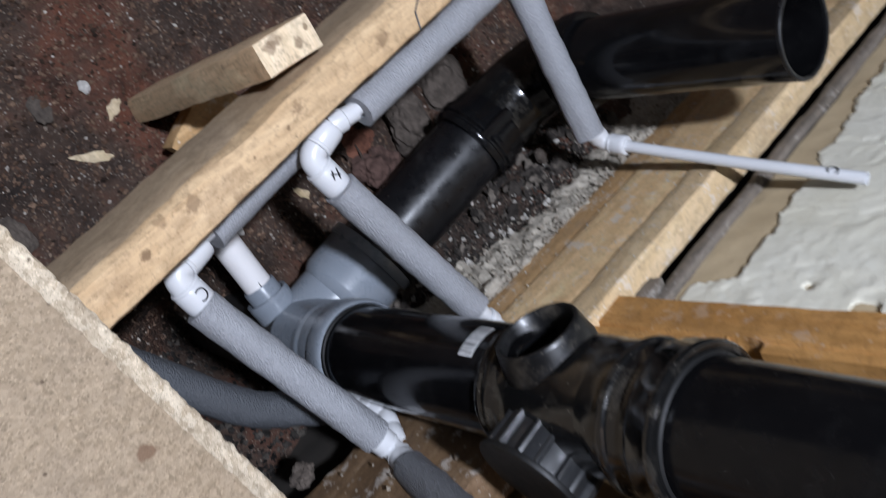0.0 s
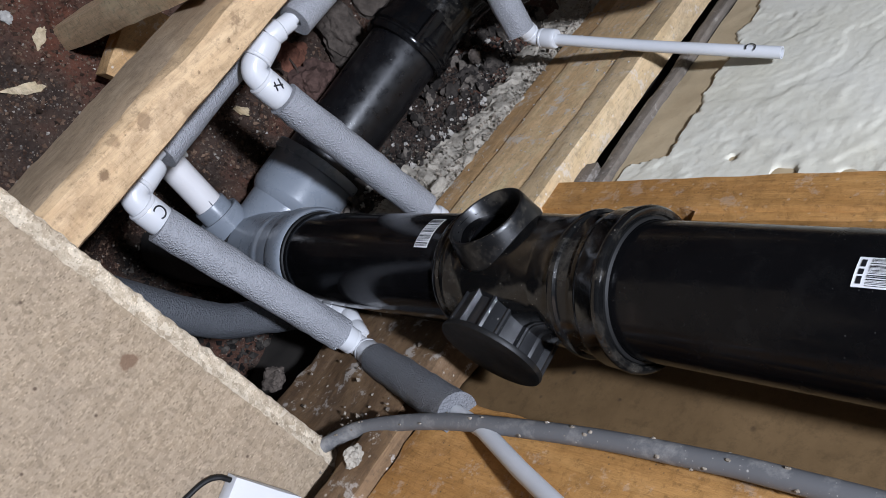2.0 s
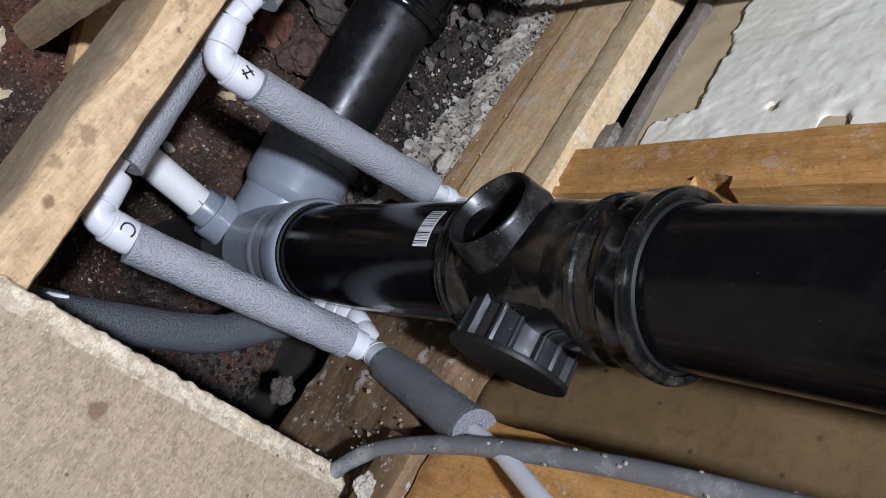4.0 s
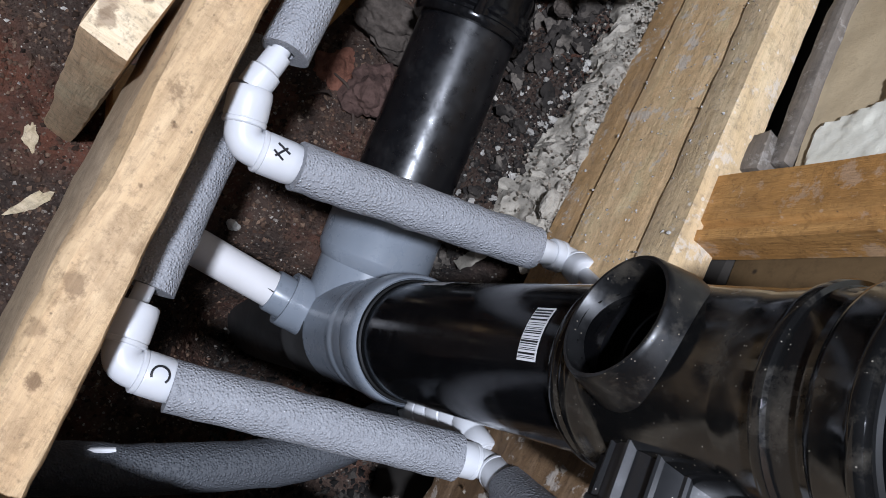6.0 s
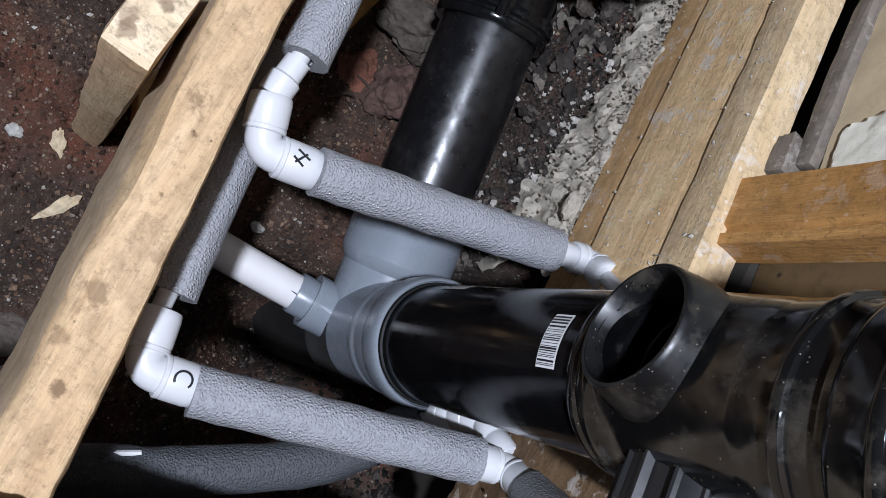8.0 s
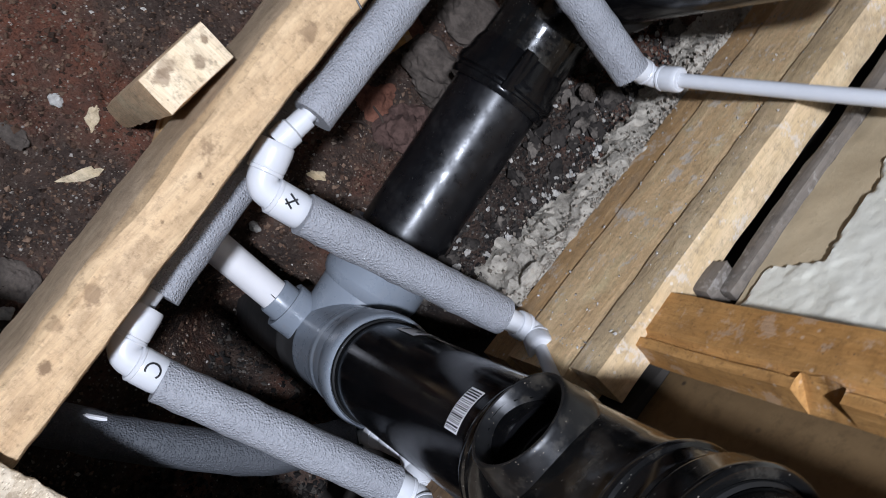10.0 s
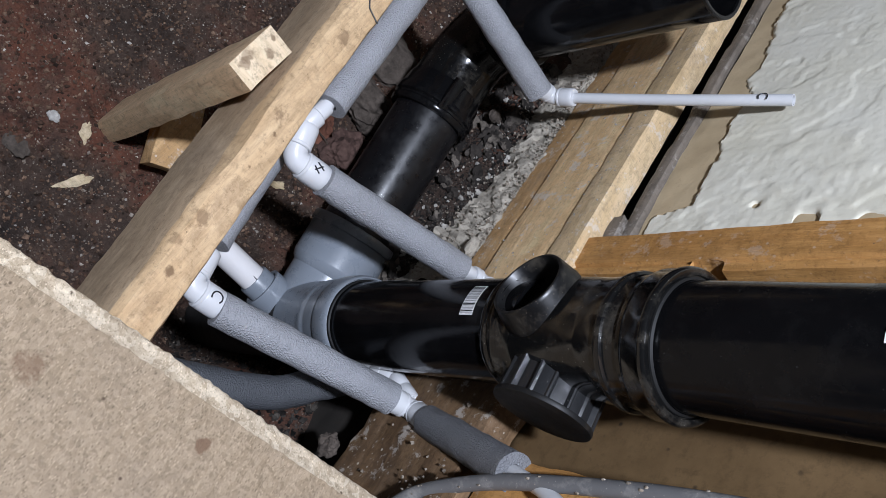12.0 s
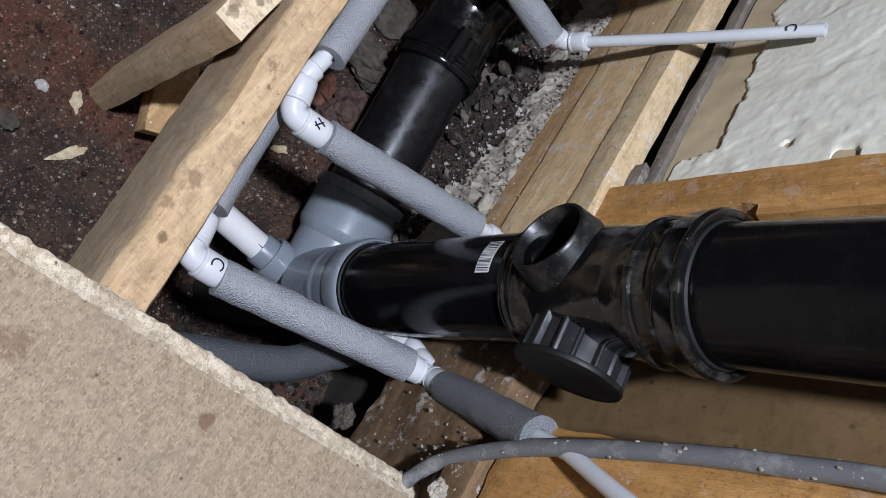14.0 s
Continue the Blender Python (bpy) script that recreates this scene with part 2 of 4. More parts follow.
CHIP_TOP = chipboard("chipboard_face", (0.325, 0.25, 0.17), (0.235, 0.175, 0.112), marks=((0.131, -0.22, 0.034, 0.008, 1.0), (-0.030, -0.2545, 0.034, 0.013, 0.75)))
CHIP_EDGE = chipboard("chipboard_edge", (0.66, 0.56, 0.42), (0.36, 0.265, 0.165), 150)
HARDBOARD = mottled("hardboard", (0.16, 0.10, 0.046), (0.115, 0.07, 0.031))
BLACK_SOFT = plastic("satin_black_plastic", (0.004, 0.004, 0.0048), 0.27, dust=0.05, dustcol=(0.16, 0.15, 0.14), scratch=0.2, specks=0.09, spec=0.4)
BLACK = plastic("black_plastic", (0.003, 0.003, 0.0034), 0.09, dust=0.05, dustcol=(0.05, 0.048, 0.045), scratch=0.16, specks=0.03, spec=0.25)
BLACK_DUSTY = plastic("dusty_black_plastic", (0.004, 0.004, 0.004), 0.09, dust=0.16, dustcol=(0.17, 0.15, 0.12), scratch=0.16, specks=0.09, spec=0.4)
BLACK_PIPE = plastic("upper_pipe_plastic", (0.003, 0.003, 0.0034), 0.12, dust=0.05, dustcol=(0.05, 0.048, 0.045), scratch=0.2, specks=0.03, spec=0.15)
RUBBER = plastic("black_rubber", (0.008, 0.008, 0.008), 0.5, spec=0.2)
GREY = plastic("grey_plastic", (0.185, 0.207, 0.235), 0.26, dust=0.15, dustcol=(0.3, 0.28, 0.26))
GREY_DIRTY = plastic("dirty_grey_plastic", (0.12, 0.125, 0.13), 0.5, dust=0.5, dustcol=(0.16, 0.13, 0.11))
WHITE = plastic("white_plastic", (0.53, 0.535, 0.545), 0.3, dust=0.15, dustcol=(0.6, 0.57, 0.52))
WASTE_WHITE = plastic("waste_white_plastic", (0.66, 0.64, 0.63), 0.35, dust=0.2)
FOAM = foam("grey_foam", (0.262, 0.266, 0.28))
# Darkened copy of the grey foam, with the shade near the earth painted in.
FOAM_SHADED = foam("shaded_grey_foam", (0.066, 0.07, 0.077))
# Same foam toned down for partial shadow on the upright leg.
FOAM_PART_SHADED = foam("part_shaded_grey_foam", (0.15, 0.152, 0.16))
CABLE_GREY = plastic("cable_sheath", (0.12, 0.12, 0.122), 0.5, dust=0.5, dustcol=(0.4, 0.38, 0.35), specks=0.12)
INK = plain("ink", (0.012, 0.012, 0.014), 0.4)
PAPER = plain("paper", (0.78, 0.78, 0.78), 0.55)
SOIL = soil_material()
# Dirty grey plastic, taken near black to include the shadow in the hole.
GREY_DIRT_SHADE = plastic("dirty_shaded_plastic", (0.02, 0.019, 0.018), 0.6, dust=0.2, dustcol=(0.06, 0.05, 0.045))
MORTAR_BED = rubble_material("mortar_bed", (0.44, 0.395, 0.325), (0.44, 0.395, 0.325), (0.44, 0.395, 0.325), 0.4)
MORTAR = rubble_material("mortar", (0.5, 0.47, 0.42), (0.38, 0.35, 0.31), (0.56, 0.54, 0.5))
GRIT = rubble_material("grit", (0.022, 0.015, 0.011), (0.10, 0.056, 0.037), (0.26, 0.17, 0.115), 0.3)
DARK_GRIT = rubble_material("dark_grit", (0.008, 0.007, 0.006), (0.022, 0.019, 0.017), (0.11, 0.095, 0.08), 0.3)
MORTAR_GRIT = rubble_material("mortar_grit", (0.2, 0.165, 0.13), (0.30, 0.255, 0.2), (0.48, 0.43, 0.36), 0.3)
CAP_BLACK = plastic("satin_cap_plastic", (0.010, 0.0105, 0.0115), 0.36, scratch=0.1, specks=0.05, spec=0.8)
CAP_DULL = plastic("dull_cap_plastic", (0.005, 0.005, 0.005), 0.5, dust=0.3, dustcol=(0.05, 0.036, 0.022), specks=0.03, spec=0.3)
SOCKET_BLACK = plastic("dusty_socket_plastic", (0.004, 0.004, 0.0042), 0.28, dust=0.2, dustcol=(0.17, 0.145, 0.11), scratch=0.25, specks=0.16, spec=0.4)
DEBRIS = rubble_material("debris", (0.08, 0.055, 0.042), (0.28, 0.21, 0.155), (0.64, 0.6, 0.54))
DARK_RUBBLE = rubble_material("dark_rubble", (0.02, 0.017, 0.015), (0.05, 0.042, 0.036), (0.17, 0.145, 0.12), 0.8)
STONE = rubble_material("stone", (0.105, 0.085, 0.07), (0.105, 0.085, 0.07), (0.105, 0.085, 0.07), 0.8)
BRICK = rubble_material("brick", (0.2, 0.085, 0.055), (0.2, 0.085, 0.055), (0.2, 0.085, 0.055), 0.8)
PURPLE = rubble_material("burnt_brick", (0.11, 0.066, 0.054), (0.11, 0.066, 0.054), (0.11, 0.066, 0.054), 0.9)
TWIG = plain("twig", (0.06, 0.04, 0.03), 0.9)
PALE_STONE = rubble_material("pale_stone", (0.6, 0.57, 0.52), (0.6, 0.57, 0.52), (0.6, 0.57, 0.52))
SPLINTER = wood("splinter_wood", (0.62, 0.5, 0.34), (0.5, 0.38, 0.22), "x", stained=0.2)
PLASTER = plaster_material("plaster", (0.73, 0.70, 0.595), (0.64, 0.60, 0.47))
RENDER = plaster_material("bare_render", (0.52, 0.41, 0.26), (0.36, 0.27, 0.16))
# Near-black tones for the added, unseen enclosure; they hold down fill and reflections.
UNSEEN_ROOM = plain("unseen_room_dark", (0.04, 0.039, 0.038), 0.9)
UNSEEN_CEILING = plain("unseen_ceiling_dark", (0.03, 0.03, 0.03), 0.9)
# Near-black colour that stands in for the shade inside the wall cavity.
CAVITY_SHADE = plain("cavity_shade", (0.03, 0.025, 0.02), 0.95)


# ---------------------------------------------------------------- mesh tools
def mesh_of(bm, name, material, smooth=False):
    bmesh.ops.recalc_face_normals(bm, faces=bm.faces)
    me = bpy.data.meshes.new(name)
    bm.to_mesh(me)
    bm.free()
    for m in material if isinstance(material, (list, tuple)) else [material]:
        me.materials.append(m)
    if smooth:
        for p in me.polygons:
            p.use_smooth = True
        me.set_sharp_from_angle(angle=radians(35))
    return me


def part(name, bm, material, parent=None, label="", smooth=True):
    ob = new(name, mesh_of(bm, name, material, smooth))
    if parent:
        ob.parent = parent
    if label:
        ob["label"] = label
    return ob


def thing(name, label, category, group="", kind=""):
    return tagged(new(name), label, category, group, kind)


def along(p, d, up=(0, 0, 1)):
    """A pose at p whose z axis points along d."""
    d = Vector(d).normalized()
    u = Vector(up)
    if abs(d.dot(u)) > 0.95:
        u = Vector((0, 1, 0))
    x = u.cross(d).normalized()
    y = d.cross(x)
    return Matrix(((x.x, y.x, d.x, p[0]), (x.y, y.y, d.y, p[1]), (x.z, y.z, d.z, p[2]), (0, 0, 0, 1)))


def lathe(bm, prof, m=Matrix(), seg=48, closed=False, arc=None):
    """Turn a profile of (radius, height) round the z axis of m."""
    rings = []
    for r, h in prof:
        rings.append([bm.verts.new(m @ Vector((r * math.cos(2 * math.pi * k / seg), r * math.sin(2 * math.pi * k / seg), h))) for k in range(seg)])
    pairs = list(zip(rings, rings[1:] + rings[:1] if closed else rings[1:]))
    for a, b in pairs:
        for k in range(seg):
            j = (k + 1) % seg
            bm.faces.new((a[k], a[j], b[j], b[k]))
    return rings


def tube(bm, pts, r, seg=24, wall=0.0, rough=0.0):
    """Sweep a round section along points; wall > 0 leaves it hollow."""
    pts = [Vector(p) for p in pts]
    n = len(pts)
    dirs = [(pts[min(i + 1, n - 1)] - pts[max(i - 1, 0)]).normalized() for i in range(n)]
    ref = Vector((0, 0, 1)) if abs(dirs[0].z) < 0.9 else Vector((0, 1, 0))
    x = ref.cross(dirs[0]).normalized()
    outer, inner = [], []
    for i, (p, d) in enumerate(zip(pts, dirs)):
        x = (x - d * x.dot(d)).normalized()
        y = d.cross(x)
        rr = r[i] if isinstance(r, (list, tuple)) else r
        ring, ring2 = [], []
        for k in range(seg):
            a = 2 * math.pi * k / seg
            v = x * math.cos(a) + y * math.sin(a)
            q = p + v * rr
            if rough:
                q += v * rough * noise.noise(q * 60)
            ring.append(bm.verts.new(q))
            if wall:
                ring2.append(bm.verts.new(p + v * (rr - wall)))
        outer.append(ring)
        inner.append(ring2)
    for a, b in zip(outer, outer[1:]):
        for k in range(seg):
            j = (k + 1) % seg
            bm.faces.new((a[k], a[j], b[j], b[k]))
    if wall:
        for a, b in zip(inner, inner[1:]):
            for k in range(seg):
                j = (k + 1) % seg
                bm.faces.new((b[k], b[j], a[j], a[k]))
        for o, i in ((outer[0], inner[0]), (outer[-1], inner[-1])):
            for k in range(seg):
                j = (k + 1) % seg
                bm.faces.new((o[k], o[j], i[j], i[k]))
    else:
        bm.faces.new(outer[0])
        bm.faces.new(outer[-1])


def curve(pts, n=10):
    """A smooth line through points (Catmull-Rom)."""
    P = [Vector(p) for p in pts]
    P = [P[0] * 2 - P[1]] + P + [P[-1] * 2 - P[-2]]
    out = []
    for i in range(1, len(P) - 2):
        for k in range(n):
            t = k / n
            a, b, c, d = P[i - 1:i + 3]
            out.append(0.5 * ((2 * b) + (c - a) * t + (2 * a - 5 * b + 4 * c - d) * t * t + (3 * b - a - 3 * c + d) * t ** 3))
    out.append(P[-2])
    return out


def straight(a, b, n=8):
    a, b = Vector(a), Vector(b)
    return [a + (b - a) * k / n for k in range(n + 1)]


def box(bm, lo, hi, m=Matrix(), cuts=(1, 1, 1), wob=0.0, seed=0.0, bevel=0.0):
    """A box from lo to hi, cut into a grid, its skin made uneven by wob."""
    nx, ny, nz = cuts
    vs = {}

    def vert(i, j, k):
        key = (i, j, k)
        if key not in vs:
            p = Vector([lo[a] + (hi[a] - lo[a]) * c / n for a, (c, n) in enumerate(((i, nx), (j, ny), (k, nz)))])
            edge = sum((c in (0, n)) for c, n in ((i, nx), (j, ny), (k, nz)))
            if edge >= 2 and bevel:
                mid = (Vector(lo) + Vector(hi)) / 2
                for a, (c, n) in enumerate(((i, nx), (j, ny), (k, nz))):
                    if c in (0, n):
                        p[a] += math.copysign(bevel, mid[a] - p[a]) * (0.5 + 0.9 * abs(noise.noise(p * 25 + Vector((seed, 0, 0)))))
            if wob:
                p += noise.noise_vector(p * 9 + Vector((seed, seed, 0))) * wob + noise.noise_vector(p * 40 + Vector((0, seed, 0))) * wob * 0.35
            vs[key] = bm.verts.new(m @ p)
        return vs[key]

    for i in range(nx):
        for j in range(ny):
            for k in (0, nz):
                bm.faces.new((vert(i, j, k), vert(i + 1, j, k), vert(i + 1, j + 1, k), vert(i, j + 1, k)))
    for i in range(nx):
        for k in range(nz):
            for j in (0, ny):
                bm.faces.new((vert(i, j, k), vert(i + 1, j, k), vert(i + 1, j, k + 1), vert(i, j, k + 1)))
    for j in range(ny):
        for k in range(nz):
            for i in (0, nx):
                bm.faces.new((vert(i, j, k), vert(i, j + 1, k), vert(i, j + 1, k + 1), vert(i, j, k + 1)))
    return vs


def lump(bm, p, size, seed, sub=2, jag=0.35):
    """An uneven stone or clod."""
    r = bmesh.ops.create_icosphere(bm, subdivisions=sub, radius=1.0)
    turn = Euler((seed * 1.7, seed * 2.3, seed * 0.9)).to_matrix()
    rough = 0.16 if sub > 3 else 0.0
    for v in r["verts"]:
        q = v.co.copy()
        q *= 1 + jag * noise.noise(q * 1.3 + Vector((seed * 3.1, 0, seed))) + jag * 0.4 * noise.noise(q * 4 + Vector((0, seed, 0))) + rough * noise.noise(q * 11 + Vector((seed, 0, 0))) * jag
        q = turn @ q
        v.co = Vector((q.x * size[0], q.y * size[1], q.z * size[2])) + Vector(p)


def label_patch(parent, base, r, a0, a1, h0, h1, bars, name="label"):
    """A sticker bent round a pipe, with printed bars."""
    bm = bmesh.new()
    n = 10

    def strip(b, s0, s1, z0, z1, rr):
        row = [[b.verts.new(base @ Vector((rr * math.cos(s0 + (s1 - s0) * k / n), rr * math.sin(s0 + (s1 - s0) * k / n), z))) for k in range(n + 1)] for z in (z0, z1)]
        for k in range(n):
            b.faces.new((row[0][k], row[0][k + 1], row[1][k + 1], row[1][k]))

    strip(bm, a0, a1, h0, h1, r + 0.0006)
    lab = part(name, bm, PAPER, parent, "white paper sticker with printed bars")
    bm = bmesh.new()
    for s0, s1, z0, z1 in bars:
        strip(bm, a0 + (a1 - a0) * s0, a0 + (a1 - a0) * s1, h0 + (h1 - h0) * z0, h0 + (h1 - h0) * z1, r + 0.0010)
    part("print", bm, INK, lab)["kind"] = "stuff"
    return lab


# ---------------------------------------------------------------- setting
def smooth01(a, b, x):
    t = min(1.0, max(0.0, (x - a) / (b - a)))
    return t * t * (3 - 2 * t)


def ground_height(x, y):
    p = Vector((x, y, 0))
    z = -0.485 + 0.028 * noise.noise(p * 5) + 0.014 * noise.noise(p * 17 + Vector((3, 1, 0))) + 0.008 * noise.noise(p * 48) + 0.004 * noise.noise(p * 110)
    z += 0.05 * smooth01(0.05, 0.2, x) * smooth01(0.02, 0.12, y)
    bank = smooth01(0.24, 0.35, x) * smooth01(0.1, 0.2, y)
    z += bank * (0.21 + 0.03 * noise.noise(p * 14 + Vector((7, 2, 0))))
    z += 0.12 * smooth01(0.28, 0.40, x) * (1 - smooth01(-0.05, 0.1, y))
    hole = math.exp(-(((x - 0.25) / 0.085) ** 2 + ((y + 0.01) / 0.075) ** 2))
    return z - 0.2 * hole


def build_ground():
    xs = [-2.6, -1.8, -1.2, -0.8] + [-0.55 + 0.006 * i for i in range(171)] + [0.55, 0.8]
    ys = [-2.6, -1.8, -1.1, -0.7] + [-0.42 + 0.006 * i for i in range(236)] + [1.2, 1.7, 2.6]
    bm = bmesh.new()
    grid = [[bm.verts.new((x, y, ground_height(x, y))) for y in ys] for x in xs]
    for i in range(len(xs) - 1):
        for j in range(len(ys) - 1):
            bm.faces.new((grid[i][j], grid[i + 1][j], grid[i + 1][j + 1], grid[i][j + 1]))
    ob = part("ground", bm, SOIL)
    tagged(ob, "dark damp earth with a reddish patch and crumbs of rubble", "ground", kind="structure")


def build_upper_wall():
    # Unseen wall parts, added to close the enclosure above the modelled wall.
    bm = bmesh.new()
    box(bm, (WALL_X, 0.262, 0.8), (WALL_X + 0.09, 1.9, 2.7))
    tagged(part("wall_upper", bm, UNSEEN_ROOM, smooth=False), "unseen near-black wall added above the plaster to close the room", "wall", kind="structure")
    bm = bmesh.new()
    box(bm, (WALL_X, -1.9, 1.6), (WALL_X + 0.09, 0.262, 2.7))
    tagged(part("wall_lintel", bm, UNSEEN_ROOM, smooth=False), "unseen near-black wall added above the boxed recess", "wall", kind="structure")


def build_room():
    # Unseen walls and ceiling, kept almost black so little light bounces back.
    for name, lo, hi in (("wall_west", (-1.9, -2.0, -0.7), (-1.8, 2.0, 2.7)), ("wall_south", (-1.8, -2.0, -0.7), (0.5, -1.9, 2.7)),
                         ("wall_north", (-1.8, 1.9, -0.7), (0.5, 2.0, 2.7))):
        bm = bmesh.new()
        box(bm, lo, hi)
        tagged(part(name, bm, UNSEEN_ROOM, smooth=False), "unseen near-black room wall added to limit bounced light", "wall", kind="structure")
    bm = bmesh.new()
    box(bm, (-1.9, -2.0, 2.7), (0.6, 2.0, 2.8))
    tagged(part("ceiling", bm, UNSEEN_CEILING, smooth=False), "unseen near-black ceiling added to limit bounced light", "ceiling", kind="structure")
    # Closes the cavity; its darkness is shade put into the colour.
    bm = bmesh.new()
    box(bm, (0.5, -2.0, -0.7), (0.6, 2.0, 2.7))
    tagged(part("wall_east", bm, CAVITY_SHADE, smooth=False), "back of the wall cavity, coloured near black for its shade", "wall", kind="structure")


WALL_X = 0.405


def plaster_edge(y):
    """Height of the ragged lower edge of the plaster at y."""
    e = 0.145 - 0.06 * (y - 0.35)
    e = e + (0.086 - e) * (1 - smooth01(0.322, 0.34, y))
    return e + 0.009 * noise.noise(Vector((y * 18, 0, 0))) + 0.007 * abs(noise.noise(Vector((y * 70, 3, 0)))) + 0.003 * noise.noise(Vector((y * 190, 3, 0)))


def build_plaster():
    y0, y1, z0, z1 = 0.262, 1.1, 0.05, 0.8
    step = 0.0032
    ny, nz = int((y1 - y0) / step), int((z1 - z0) / step)
    bm = bmesh.new()
    cols = {}

    def cover(y, z):
        d = z - plaster_edge(y)
        d += 0.010 * noise.noise(Vector((y * 30, z * 30, 5)))
        for cy, cz, r in ((0.300, 0.305, 0.012), (0.287, 0.372, 0.016), (0.33, 0.235, 0.003)):
            q = math.hypot((y - cy) * 1.3, z - cz) - r * (1 + 0.7 * noise.noise(Vector((y * 60, z * 60, 1))))
            d = min(d, q)
        return d

    for j in range(ny + 1):
        for k in range(nz + 1):
            y, z = y0 + j * step, z0 + k * step
            d = cover(y, z)
            p = Vector((y * 1.0, z * 1.0, 0))
            coat = noise.noise(Vector((y * 9, z * 5, 3))) + 0.12 * noise.noise(p * 40)
            ridge = max(0.0, 1 - 16 * abs(noise.noise(Vector((y * 8 + 0.3 * coat, z * 4, 11))))) * smooth01(-0.1, 0.3, noise.noise(p * 5))
            torn = noise.noise(Vector((y * 21, z * 12, 8))) + 0.5 * noise.noise(p * 55)
            relief = 0.0012 * smooth01(0.12, 0.135, coat) + 0.0009 * smooth01(0.05, 0.065, -coat - 0.1) + 0.0006 * smooth01(0.3, 0.315, torn) + 0.0002 * noise.noise(p * 7) + 0.0006 * ridge + 0.0005 * noise.noise(p * 150)
            lumps = max(0.0, noise.noise(p * 42 + Vector((9, 0, 0)))) * 0.0025 * (1 - smooth01(0.0, 0.12, abs(math.hypot(y - 0.34, z - 0.27)) - 0.05))
            thick = 0.006 * smooth01(-0.001, 0.005, d)
            cols[j, k] = (bm.verts.new((WALL_X + 0.006 - thick - (relief + lumps) * (1 if d > 0 else 0), y, z)), d)
    for j in range(ny):
        for k in range(nz):
            q = [cols[j, k], cols[j + 1, k], cols[j + 1, k + 1], cols[j, k + 1]]
            if max(c[1] for c in q) > -0.002:
                bm.faces.new([c[0] for c in q])
    for v in [v for v in bm.verts if not v.link_faces]:
        bm.verts.remove(v)
    tagged(part("wall_plaster", bm, PLASTER), "rough off-white plaster with a ragged broken lower edge", "plaster", kind="structure")
    bm = bmesh.new()
    box(bm, (WALL_X + 0.003, 0.262, 0.084), (WALL_X + 0.03, 1.3, 1.0), cuts=(1, 150, 120), wob=0.003, seed=4)
    tagged(part("wall_render", bm, RENDER), "bare tan backing render below broken plaster", "render", kind="structure")


def board(name, lo, hi, material, label, category="board", wob=0.0015, cuts=None, seed=1.0, bevel=0.003, kind="structure", m=Matrix()):
    bm = bmesh.new()
    size = [hi[a] - lo[a] for a in range(3)]
    cuts = cuts or tuple(max(2, min(90, int(s / 0.012))) for s in size)
    box(bm, lo, hi, m, cuts, wob, seed, bevel)
    ob = part(name, bm, material)
    return tagged(ob, label, category, kind=kind)


def build_wall():
    board("wall_plate_low", (0.3635, 0.135, -0.150), (0.41, 1.6, -0.100), LOW_WOOD, "narrow weathered timber strip at the foot of the wall", seed=2, wob=0.0005, bevel=0.0012)
    board("wall_plate", (0.360, 0.14, -0.099), (0.41, 1.6, 0.005), PLATE_WOOD, "pale timber wall plate with plaster smears", seed=3, wob=0.0005, bevel=0.0015)
    board("wall_plate_top", (0.357, 0.15, 0.0055), (0.40, 1.6, 0.049), TOP_WOOD, "split upper timber board with chipped edge", seed=5, wob=0.0009, bevel=0.002)
    board("wall_batten", (0.396, 0.285, 0.062), (0.415, 1.6, 0.083), GREY_WOOD, "grey old batten under the broken plaster", seed=7)
    board("wall_block", (0.385, 0.275, 0.04), (0.43, 0.315, 0.068), GREY_WOOD, "small grey packing block in the wall gap", seed=8)
    board("wall_plate_old", (0.362, -0.34, -0.15), (0.42, 0.06, 0.066), OLD_WOOD, "dark old timber plate with rubble crumbs", wob=0.009, seed=9)
    board("wall_panel", (0.425, -0.6, 0.041), (0.435, 0.262, 1.6), HARDBOARD, "brown speckled board panel behind the pipe", wob=0.0008, seed=11)
    # Footing fills the gap behind the timbers, painted as dark as its shade.
    board("wall_footing", (0.418, -1.2, -0.6), (0.48, 1.7, 0.04), CAVITY_SHADE, "masonry footing behind the timbers, coloured near black for cavity shade", wob=0.006, seed=12)


